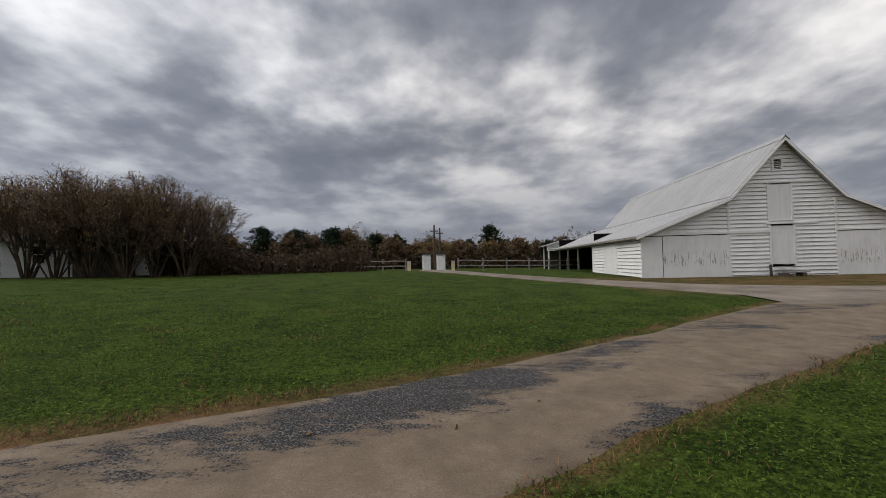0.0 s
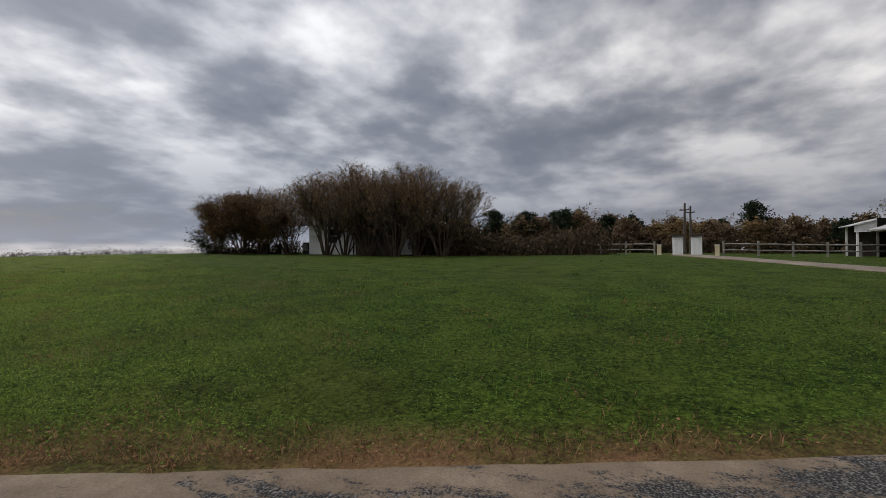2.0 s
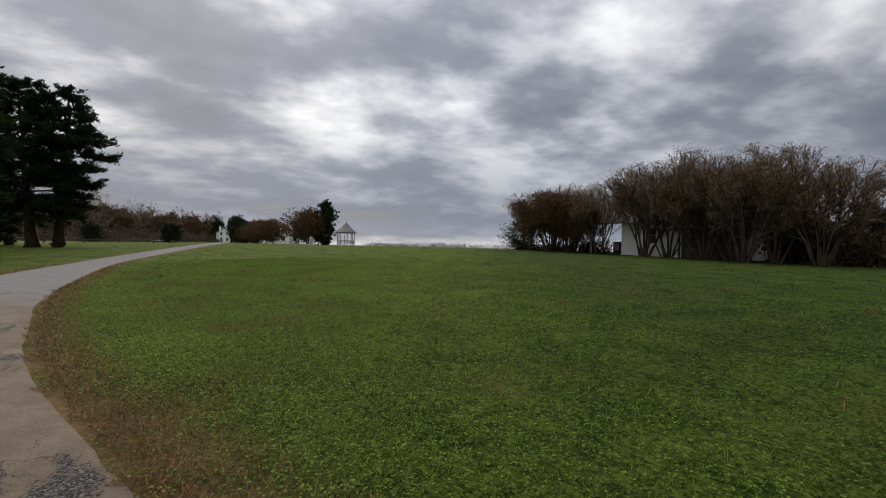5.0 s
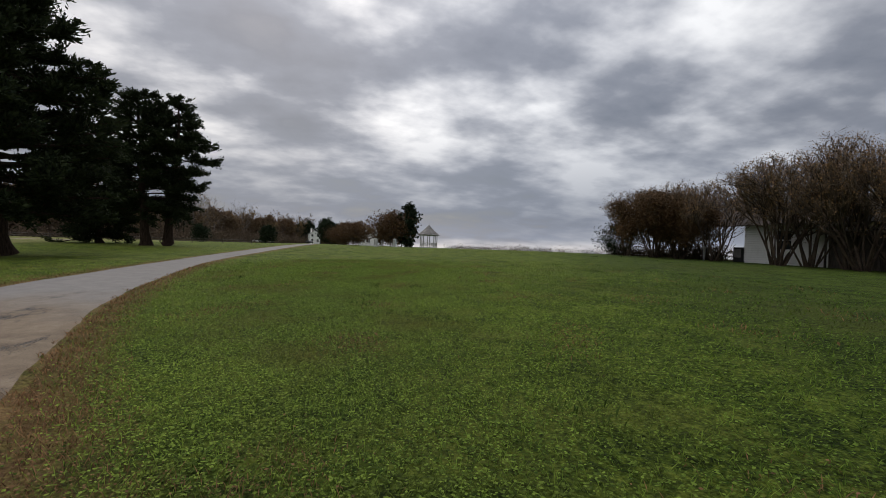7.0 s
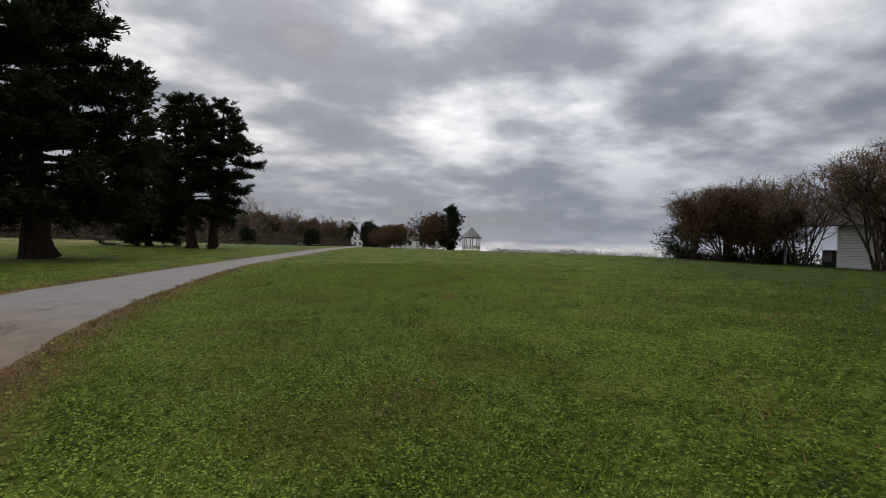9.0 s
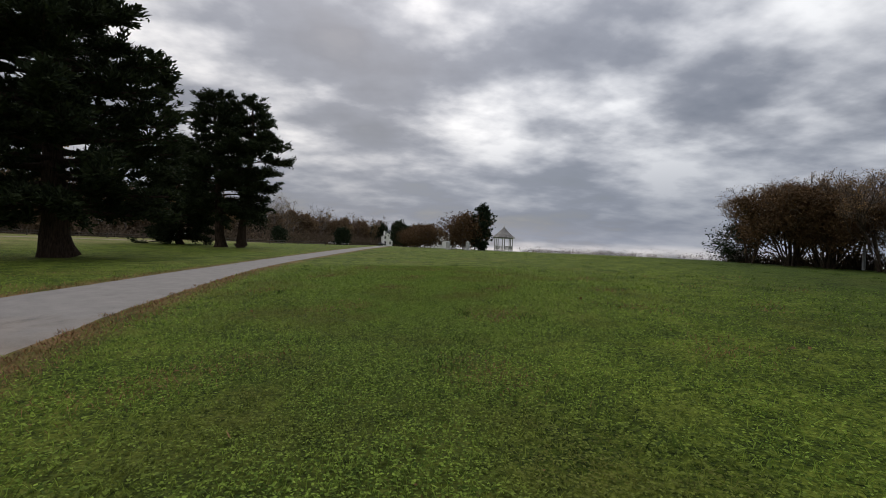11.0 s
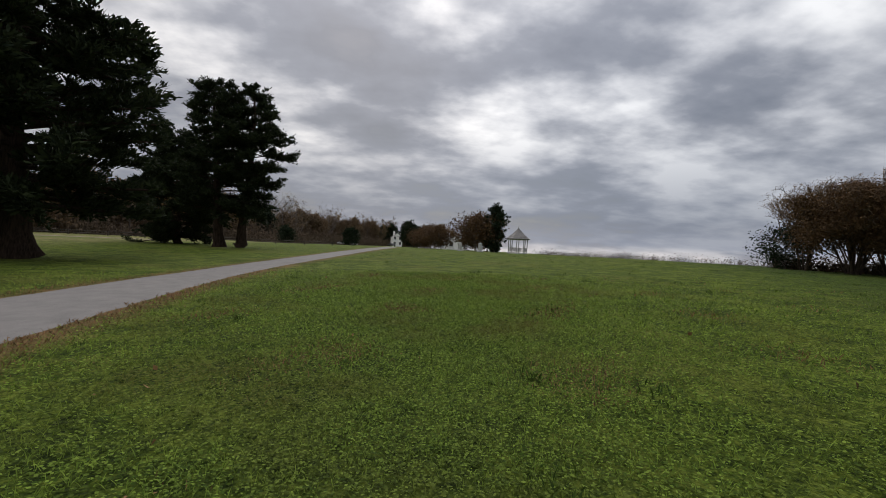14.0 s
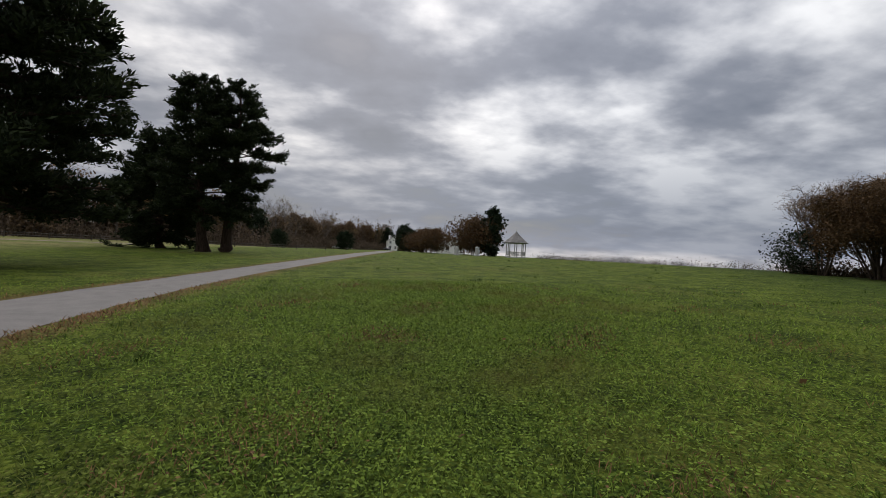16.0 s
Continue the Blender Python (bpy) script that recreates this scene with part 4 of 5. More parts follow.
def myrtle(seed, high=7.4, spread=3.2, stems=8, leafy_part=0.35, material=None, thick=4, label="bare many-stemmed crape myrtle with dry seed heads", dense=0.8, fork=0.42):
    """Many slim stems that fan out into a domed crown of upturned twigs."""
    rng = np.random.default_rng(seed)
    trunks, boughs, twigs, tips = [], [], [], []
    for k in range(stems):
        a = k * math.tau / stems + rng.uniform(-0.3, 0.3)
        lean = rng.uniform(0.12, 0.52) * spread / 3.2
        foot = np.array((math.cos(a), math.sin(a), 0)) * rng.uniform(0.08, 0.42)
        foot[2] = -0.1
        t = limb(rng, foot, (math.cos(a) * lean, math.sin(a) * lean, 1), high * rng.uniform(0.46, 0.60), rng.uniform(0.055, 0.10), 6, 0.05, 0, 0.62)
        trunks.append(t)
        for j in range(5):
            p, w, r = at(t, rng.uniform(fork, 1.0) if j else 1.0)
            out = rng.uniform(0, math.tau)
            b = limb(rng, p, w + np.array((math.cos(a), math.sin(a), 0)) * rng.uniform(0.0, 0.6) + np.array((math.cos(out), math.sin(out), 0)) * 0.55, high * rng.uniform(0.22, 0.34), r * 0.74, 5, 0.20, 0.10, 0.5)
            boughs.append(b)
            for i in range(5):
                p2, w2, r2 = at(b, rng.uniform(0.3, 1.0) if i else 1.0)
                c = limb(rng, p2, w2 + rng.normal(size=3) * 0.5 + (0, 0, 0.15), high * rng.uniform(0.11, 0.20), max(r2 * 0.62, 0.017), 5, 0.24, 0.15, 0.5)
                boughs.append(c)
                for h in range(int(9 * dense)):
                    p3, w3, r3 = at(c, rng.uniform(0.15, 1.0))
                    e = limb(rng, p3, w3 + rng.normal(size=3) * 0.55 + (0, 0, 0.3), rng.uniform(0.35, 0.8), 0.0115, 3, 0.12, 0.2, 0.6)
                    twigs.append(e[[0, 2]])
                    tips.append(e[-1, :3])
    tips = np.array(tips)
    picked = tips[rng.random(len(tips)) < leafy_part]
    many = np.repeat(picked, thick, axis=0) + rng.normal(size=(len(picked) * thick, 3)) * 0.02 * (thick + 1)
    wood = [tubes([l], 7) for l in trunks]
    coarse, fine = tubes(boughs, 4), tubes(twigs, 3)
    leaves = flakes(many, rng.uniform(0.022, 0.055, len(many)) * (1.5 if material else 1.0), rng, 1.3)
    for points in (coarse[0], fine[0], leaves[0]):
        cap = high * (0.96 - 0.30 * np.minimum(1, np.hypot(points[:, 0], points[:, 1]) / (spread * 1.25)) ** 2)
        points[:, 2] = np.where(points[:, 2] > cap, cap + 0.36 * (points[:, 2] - cap), points[:, 2])
    ob = tree("crape_myrtle", label, "crape myrtles round the white house", M_STEM, material or M_SEED, wood, coarse, leaves, "seed_head_haze", "limbwork", M_STEM)
    tagged(sheet("twig_haze", *fine, M_SMOOTHBARK, ob), kind="stuff")
    return ob


def cedar(seed, high, trunk, low, north, south, label, twin=0.0, density=1.0):
    """A red cedar: fluted trunk, level limbs, dark sprays in heavy plates with gaps between.
    north, south: how far the crown reaches to either side, as rows of height and metres."""
    rng = np.random.default_rng(seed)
    pieces, arms, sprays, ways = [], [], [], []
    feet = [(0.0, -twin / 2), (0.0, twin / 2)] if twin else [(0.0, 0.0)]

    def reach(z, a):
        n, s = (np.interp(z, [p[0] for p in side], [p[1] for p in side]) for side in (north, south))
        f = (1 + math.sin(a)) / 2
        return float(n * f + s * (1 - f))

    for fx, fy in feet:
        rows = 18
        s = np.linspace(0, 1, rows) ** 1.6
        width = trunk * (1 - 0.86 * s ** 0.8) + trunk * 0.5 * np.exp(-np.maximum(s * high - 0.15, 0) / 0.5)
        line = np.column_stack((fx + np.cumsum(rng.normal(size=rows) * 0.07), fy + np.cumsum(rng.normal(size=rows) * 0.07) + s * (fy * 0.9), s * high * 0.95 - 0.15, width))
        points, faces = tubes([line], 16)
        turn = np.tile(np.arange(16), rows) * math.tau / 16
        axis = np.repeat(line[:, :2], 16, axis=0)
        points[:, :2] = axis + (points[:, :2] - axis) * (1 + 0.13 * np.sin(turn * 5 + points[:, 2] * 0.4) + 0.07 * np.sin(turn * 3 + 1))[:, None]
        pieces.append((points, faces))
        limbs, n = [], int(46 * density)
        for k in range(n):
            h = low / high + (1 - low / high) * (k + rng.random()) / n
            p, w, r = at(line, min(h, 0.99) ** 0.625)
            a = k * 2.4 + rng.uniform(-0.5, 0.5)
            long = max(0.4, (reach(p[2], a) * 0.9 - 1.1 - fy * math.sin(a)) * rng.choice((1.0, 0.84, 0.64), p=(0.70, 0.18, 0.12)) * rng.uniform(0.88, 1.03))
            l = limb(rng, p, (math.cos(a), math.sin(a), rng.uniform(-0.10, 0.16)), long, max(0.03, r * 0.34), 6, 0.05, rng.uniform(-0.02, 0.12) - 0.22 * max(0, 1 - (p[2] - low) / 3.0), 0.25)
            limbs.append(l)
            for j in range(int(5 + long * 2.3)):
                p1, w1, r1 = at(l, rng.uniform(0.2, 1.0) ** 0.8)
                b = limb(rng, p1, w1 * 0.7 + rng.normal(size=3) * (0.6, 0.6, 0.20) + (0, 0, 0.1), rng.uniform(0.5, 1.25), max(0.012, r1 * 0.4), 6, 0.1, rng.uniform(-0.15, 0.25), 0.3)
                limbs.append(b)
                for i in range(8):
                    p2, w2, _ = at(b, rng.uniform(0.1, 1.0))
                    sprays.append(p2)
                    ways.append(w2)
        arms.append(tubes(limbs, 5))
    sprays, ways = np.array(sprays), np.array(ways)
    n = 8
    base = np.repeat(sprays, n, axis=0)
    way = np.repeat(ways, n, axis=0) * 0.9 + rng.normal(size=base.shape) * (0.55, 0.55, 0.36) + (0, 0, 0.22)
    way /= np.linalg.norm(way, axis=1, keepdims=True)
    long = rng.uniform(0.16, 0.44, len(base))[:, None]
    side = np.cross(way, rng.normal(size=base.shape))
    side /= np.linalg.norm(side, axis=1, keepdims=True)
    wide = rng.uniform(0.035, 0.075, len(base))[:, None]
    base = base + rng.normal(size=base.shape) * (0.13, 0.13, 0.09)
    points = np.stack((base, base + way * long * 0.5 + side * wide, base + way * long, base + way * long * 0.45 - side * wide), 1).reshape(-1, 3)
    leaves = (points, np.arange(len(points)).reshape(-1, 4))
    return tree("cedar", label, "", M_BARK, M_CEDAR, pieces, joined(arms), leaves)


def bare_tree(seed, high, label, leaf=None, share=0.0, spread=0.55, name="bare_tree"):
    """A far deciduous tree: trunk, rising boughs and a haze of twigs, with or without its last leaves."""
    rng = np.random.default_rng(seed)
    t = limb(rng, (0, 0, -0.3), (rng.normal() * 0.06, rng.normal() * 0.06, 1), high * 0.72, high * 0.02, 6, 0.04, 0, 0.3)
    boughs, twigs, tips = [], [], []
    for k in range(13):
        p, w, r = at(t, 0.22 + 0.78 * (k + rng.random()) / 13)
        a = k * 2.4 + rng.uniform(-0.4, 0.4)
        b = limb(rng, p, (math.cos(a) * spread * 1.5, math.sin(a) * spread * 1.5, rng.uniform(0.45, 1.0)), high * rng.uniform(0.24, 0.42), r * 0.6, 4, 0.1, 0.12, 0.3)
        boughs.append(b)
        for j in range(7):
            p2, w2, r2 = at(b, rng.uniform(0.25, 1.0))
            c = limb(rng, p2, w2 + rng.normal(size=3) * 0.6, high * rng.uniform(0.08, 0.17), max(0.015, r2 * 0.5), 3, 0.15, 0.1, 0.5)
            boughs_c = c
            twigs.append(boughs_c[[0, 2]])
            for i in range(3):
                p3, w3, r3 = at(c, rng.uniform(0.2, 1.0))
                e = limb(rng, p3, w3 + rng.normal(size=3) * 0.6 + (0, 0, 0.15), high * rng.uniform(0.04, 0.10), 0.016, 3, 0.1, 0.1, 0.6)
                twigs.append(e[[0, 2]])
                tips.append(e[-1, :3])
                tips.append(e[1, :3])
    leaves = None
    if leaf:
        tips = np.array(tips)
        tips = tips[rng.random(len(tips)) < share]
        many = np.repeat(tips, 2, axis=0) + rng.normal(size=(len(tips) * 2, 3)) * high * 0.028
        leaves = flakes(many, rng.uniform(0.10, 0.22, len(many)), rng, 1.2)
    return tree(name, label, "trees of the far woods", M_GREYBARK, leaf, [tubes([t], 7)], joined((tubes(boughs, 4), tubes(twigs, 3))), leaves, "crown", "limbwork", M_TWIG)


def evergreen(seed, high, spread, label, bare=0.15, tiers=30, material=None, name="holly_tree", ragged=1.0, clump=0.16, cone=1.0):
    """A dark, dense evergreen of many small leaf clumps on short limbs."""
    rng = np.random.default_rng(seed)
    t = limb(rng, (0, 0, -0.3), (0, 0, 1), high * 0.96, high * 0.022, 7, 0.02, 0, 0.2)
    limbs, spots = [], []
    for k in range(tiers):
        h = bare + (1 - bare) * (k + rng.random()) / tiers
        p, w, r = at(t, min(h, 0.98))
        u = (h - bare) / (1 - bare)
        shape = (math.sin(math.pi * (0.18 + 0.82 * u)) ** 0.6) if cone < 1 else (1 - u) ** 0.7 * (0.75 + 0.25 * min(1, u * 6))
        for j in range(4):
            a = rng.uniform(0, math.tau)
            long = max(0.25, spread * shape * rng.uniform(1 - 0.45 * ragged, 1.08))
            l = limb(rng, p, (math.cos(a), math.sin(a), rng.uniform(0.0, 0.5)), long, max(0.02, r * 0.4), 4, 0.08, 0.08, 0.3)
            limbs.append(l)
            s = rng.uniform(0.35, 1.0, 9)
            q = np.array([at(l, v)[0] for v in s]) + rng.normal(size=(9, 3)) * spread * 0.10
            spots.append(q)
    spots = np.concatenate(spots)
    each = 3 if tiers < 16 else 5
    many = np.repeat(spots, each, axis=0) + rng.normal(size=(len(spots) * each, 3)) * spread * 0.06
    return tree(name, label, "", M_GREYBARK, material or M_HOLLY, [tubes([t], 7)], tubes(limbs, 3), flakes(many, rng.uniform(0.5, 1.1, len(many)) * clump * (1.2 if tiers < 16 else 1.0), rng, 1.3))


def stand(ob, x, y, turn=0.0, size=1.0, sink=0.0):
    """Sets a tree on the ground."""
    ob.matrix_world = pose(x, y, height(x, y) - sink, 0, 0, turn) @ Matrix.Diagonal((size, size, size, 1))
    return ob


def again(ob, x, y, turn, size=1.0, tall=1.0):
    made = copy_thing(ob, pose(x, y, height(x, y), 0, 0, turn))
    made.scale = (size, size, size * tall)
    return made


# the cedars beside the drive
stand(cedar(11, 21.5, 0.60, 2.6, ((2.4, 6.0), (4, 7.6), (7, 7.8), (10, 7.2), (11.8, 6.2), (13.6, 4.6), (17, 3.2), (21, 0.8)),
            ((2.4, 6.5), (5, 8.0), (10, 7.6), (14, 5.2), (17, 3.4), (21, 0.8)),
            "huge dark red cedar with a flared trunk beside the drive", density=3.7), -39.2, -14.6)
stand(cedar(12, 16.6, 0.46, 3.5, ((3.0, 4.4), (4.6, 5.2), (6.2, 5.0), (8.0, 6.0), (9.4, 6.8), (11.0, 5.8), (12.5, 4.2), (14.5, 3.0), (16, 1.8), (16.6, 0.8)),
            ((3.0, 5.0), (6, 6.4), (9, 5.4), (11, 4.2), (13, 4.4), (15, 3.6), (16.6, 0.8)),
            "dark red cedar with twin trunks beside the drive", twin=1.8, density=1.5), -64.2, -13.7)
stand(cedar(15, 12.4, 0.3, 0.7, ((0.8, 5.0), (3, 5.8), (6, 5.4), (9, 4.0), (11, 2.8), (12.4, 0.5)), ((0.8, 6.0), (3, 6.6), (6, 5.8), (9, 4.2), (11, 2.8), (12.4, 0.5)),
            "smaller dark cedar with a low skirt of branches", density=2.3), -69.8, -20.8)

# the crape myrtles round the white house
m_a = stand(myrtle(21, 8.0, 3.4, 9, 0.6), -19.2, 31.0, 10, 0.83)
m_b = stand(myrtle(22, 8.2, 3.0, 8, 0.65), -21.6, 31.2, 40, 0.93)
m_c = stand(myrtle(23, 7.6, 3.6, 8, 0.6), -24.4, 31.6, 80, 1.07)
for source, x, y, turn, size in (
        (m_b, -26.9, 31.2, 200, 1.0), (m_b, -30.4, 30.6, 70, 0.93), (m_c, -25.6, 30.4, 150, 0.98), (m_a, -22.6, 29.8, 60, 0.88), (m_a, -29.2, 31.6, 130, 1.0), (m_c, -31.6, 31.8, 10, 1.03),
        (m_c, -36.6, 32.0, 240, 0.90), (m_a, -40.4, 32.8, 300, 0.93), (m_b, -46.2, 31.6, 20, 0.82), (m_a, -44.6, 33.8, 100, 0.92), (m_c, -42.4, 34.0, 60, 0.98),
        (m_a, -19.8, 33.4, 220, 0.84), (m_c, -22.8, 33.6, 330, 0.96), (m_c, -43.0, 37.4, 150, 0.90)):
    again(source, x, y, turn, size)
russet = stand(myrtle(27, 6.1, 3.5, 7, 1.0, M_RUST, 15, "crape myrtle still thick with russet leaves", 1.3, 0.18), -42.2, 31.2, 0)
again(russet, -39.6, 31.4, 120, 0.80)

# ---- the far woods ----
woods = [bare_tree(31, 11.0, "bare grey-brown tree of the far woods"),
         bare_tree(32, 12.5, "bare tree with a few ochre leaves", M_OCHRE, 0.35),
         bare_tree(33, 9.5, "small tree with ochre and russet leaves", M_OCHRE, 0.9, 0.7, "autumn_tree"),
         bare_tree(34, 10.0, "small tree with dull russet leaves", M_RUST, 0.8, 0.65, "autumn_tree"),
         evergreen(35, 12.0, 3.8, "dark loblolly pine with a ragged crown", 0.35, 22, None, "pine_tree", 1.6, 0.22, 0.5),
         evergreen(36, 8.6, 4.2, "dense brown-leaved oak of the far woods", 0.08, 20, M_DULLLEAF, "oak_tree", 1.3, 0.24, 0.5),
         evergreen(37, 7.6, 3.9, "rounded tree with dull ochre leaves", 0.06, 20, M_OCHRE, "autumn_tree", 1.3, 0.23, 0.5),
         evergreen(38, 8.8, 3.9, "broad dark holly of the far woods", 0.05, 20, M_HOLLY, "holly_tree", 1.2, 0.25, 0.5)]
for k, ob in enumerate(woods):
    stand(ob, (-34, -20, -44, -8, -27, -16, -30, -12)[k], (84, 88, 86, 90, 92, 82, 81, 83)[k], 40 * k, 0.70)


def plant_woods():
    rng = np.random.default_rng(5)
    # beyond the gate and the myrtles
    for k in range(62):
        x = -62 + 122 * (k + rng.random()) / 62
        y = 84 + rng.uniform(-6, 18) + 0.15 * abs(x + 10)
        kind = rng.choice(8, p=(0.06, 0.05, 0.05, 0.05, 0.09, 0.34, 0.24, 0.12))
        again(woods[kind], x, y, rng.uniform(0, 360), rng.uniform(0.58, 0.80) * (0.88 if kind in (0, 1, 4) else 1.0), rng.uniform(0.8, 1.05))
    for k in range(30):
        x = -56 + 84 * (k + rng.random()) / 30
        again(woods[rng.choice((5, 6, 7), p=(0.5, 0.3, 0.2))], x, 80 + rng.uniform(-3, 3), rng.uniform(0, 360), rng.uniform(0.5, 0.8), rng.uniform(0.75, 1.0))
    for k in range(18):
        again(woods[rng.choice((4, 5, 6, 7), p=(0.2, 0.4, 0.2, 0.2))], -48 + 36 * (k + rng.random()) / 18, 77 + rng.uniform(-4, 5), rng.uniform(0, 360), rng.uniform(0.6, 0.85), rng.uniform(0.8, 1.0))
    # along the south side of the lawn and round behind the far houses
    edge = smooth_line([(-40, -108), (-70, -92), (-100, -68), (-127, -50), (-160, -36), (-235, -24), (-268, 2), (-275, 40)], 1.0)
    for k in range(125):
        x, y = edge[int(len(edge) * (k + rng.random()) / 125)] + rng.normal(size=2) * 4 + (-3, -4)
        kind = rng.choice(8, p=(0.23, 0.14, 0.08, 0.08, 0.0, 0.27, 0.14, 0.06))
        again(woods[kind], x, y, rng.uniform(0, 360), rng.uniform(0.85, 1.15) * 1.3, rng.uniform(0.9, 1.15))


plant_woods()


def brush(name, line, deep, tall, count, seed, label, material, leaf=0.26):
    """A belt of dead scrub along a line: thin stems and dry leaves."""
    rng = np.random.default_rng(seed)
    p = smooth_line(line, 0.5)
    pick = p[rng.integers(0, len(p), count)] + rng.normal(size=(count, 2)) * deep
    z = land(pick[:, 0], pick[:, 1])
    tall = tall * (0.55 + 0.45 * np.sin(pick[:, 0] * 0.31) * np.sin(pick[:, 0] * 0.13 + 1)) * rng.uniform(0.6, 1.1, count) + 0.5
    lines = np.zeros((count, 3, 4))
    lines[:, :, :2] = pick[:, None] + np.linspace(0, 1, 3)[None, :, None] * rng.normal(size=(count, 1, 2)) * 0.5
    lines[:, :, 2] = z[:, None] + np.linspace(-0.05, 1, 3)[None, :] * tall[:, None]
    lines[:, :, 3] = (0.035, 0.025, 0.012)
    n = 5
    s = rng.random((count, n)) ** 0.8
    spots = np.stack([np.take_along_axis(lines[:, :, k], np.clip((s * 2).round().astype(int), 0, 2), 1) for k in range(3)], -1)
    spots = spots + rng.normal(size=spots.shape) * (0.5, 0.5, 0.3)
    spots[..., 2] = np.maximum(spots[..., 2], z[:, None] + 0.05)
    spots = spots.reshape(-1, 3)
    points, faces = joined((tubes(lines, 3), flakes(spots, rng.uniform(0.4, 1.1, len(spots)) * leaf, rng, 1.3)))
    return tagged(sheet(name, points, faces, material), label, "brush", kind="stuff")


brush("scrub", [(-70, 84), (-40, 80), (-10, 79), (20, 82), (60, 88)], 3.0, 2.6, 3200, 51, "brown dead scrub at the foot of the far woods", M_BRUSH)
brush("scrub", [(-265, 8), (-230, -18), (-158, -33), (-124, -47), (-98, -64), (-68, -88), (-40, -104)], 3.2, 5.6, 5600, 52, "brown scrub below the bare far woods", M_THICKET)
brush("thicket", [(-160, -38), (-126, -52), (-100, -70), (-70, -94)], 3.0, 8.5, 4200, 57, "tall brown thicket under the bare woods", M_THICKET, 0.34)
brush("hedge", [(-22.6, 34.6), (-21.5, 34.8), (-19.0, 35.2)], 0.5, 2.6, 1500, 63, "dense dark brown shrubs below the myrtles", M_BRUSH, 0.13)
brush("hedge", [(-18.5, 36), (-15, 40), (-12, 46), (-16, 54)], 1.4, 3.6, 2800, 53, "dense dark brown shrubs beside the house", M_BRUSH, 0.15)
brush("hedge", [(-49.5, 33.2), (-46, 34.6), (-41, 35.0), (-38.5, 34.8)], 0.5, 1.3, 420, 59, "low tangled shrubs below the russet myrtles", M_BRUSH, 0.10)

# ---- fence, gateway and what stands beyond ----
def rail_fence(name, line, label, step=2.6, rails=(0.45, 0.95), tall=1.2, material=None):
    """Posts with split rails between."""
    fence = thing(name, Matrix(), label, "fence", kind="")
    p = smooth_line(line, step)
    for k, (x, y) in enumerate(p):
        z = height(x, y)
        box("post", x - 0.07, x + 0.07, y - 0.07, y + 0.07, z - 0.2, z + tall, material or M_GREYWOOD, fence, bevel=0.012)
        if k + 1 < len(p):
            x2, y2 = p[k + 1]
            z2 = height(x2, y2)
            for h in rails:
                sheet("rail", *tubes([[(x, y, z + h, 0.055), ((x + x2) / 2, (y + y2) / 2, (z + z2) / 2 + h + 0.02, 0.065), (x2, y2, z2 + h, 0.05)]], 5), material or M_GREYWOOD, fence)
    return fence


rail_fence("rail_fence", [(-5.6, 45.2), (-12, 47.5), (-20, 51), (-30, 56), (-42, 60)], "weathered split-rail fence below the woods")
rail_fence("rail_fence", [(-0.4, 44.6), (4, 46.2), (9, 48.5), (14, 52)], "weathered split-rail fence beside the gateway")


def gate_post(x, y):
    z = height(x, y)
    post = thing("gate_post", pose(x, y, z), "square cream-painted gate post with a pale cap", "post", "posts of the gateway")
    box("shaft", -0.16, 0.16, -0.16, 0.16, -0.2, 0.86, M_CREAM, post, bevel=0.015)
    box("cap", -0.19, 0.19, -0.19, 0.19, 0.86, 0.93, M_STONE, post, bevel=0.02)


gate_post(-5.15, 44.2)
gate_post(-0.88, 43.6)


def hut(x, y, turn):
    z = height(x, y)
    ob = thing("gatehouse_box", pose(x, y, z, 0, 0, turn), "narrow white boarded box with a dark flat cap", "hut", "white boxes beyond the gateway")
    bm = siding(bmesh.new(), -0.45, 0.45, -0.1, 1.75, lambda v: 9.0, [], 0.8, 0.14, -0.4)
    tagged(part("wall", bm, M_WHITE, ob), kind="stuff")
    box("roof", -0.6, 0.6, -0.6, 0.55, 1.75, 1.95, M_BROWNROOF, ob)
    box("door", -0.28, 0.28, -0.46, -0.42, 0.0, 1.5, M_WHITE, ob)


hut(-3.95, 50.5, 3)
hut(-2.35, 50.3, -3)


def utility_pole(x, y, tall):
    z = height(x, y)
    ob = thing("utility_pole", pose(x, y, z), "bare dark wooden utility pole", "pole", "poles beyond the gateway")
    sheet("shaft", *tubes([[(0, 0, -0.3, 0.15), (0, 0, tall / 2, 0.13), (0.03, 0, tall, 0.10)]], 8), M_DARKWOOD, ob)
    box("crossarm", -0.5, 0.5, -0.06, 0.06, tall - 0.8, tall - 0.68, M_DARKWOOD, ob)
    for dx in (-0.4, 0.4):
        part("insulator", lathe(bmesh.new(), [(0.04, tall - 0.68), (0.06, tall - 0.6), (0.03, tall - 0.54)], 8, (dx, 0)), M_STONE, ob)


utility_pole(-3.5, 58.0, 5.6)
utility_pole(-3.0, 62.0, 5.6)

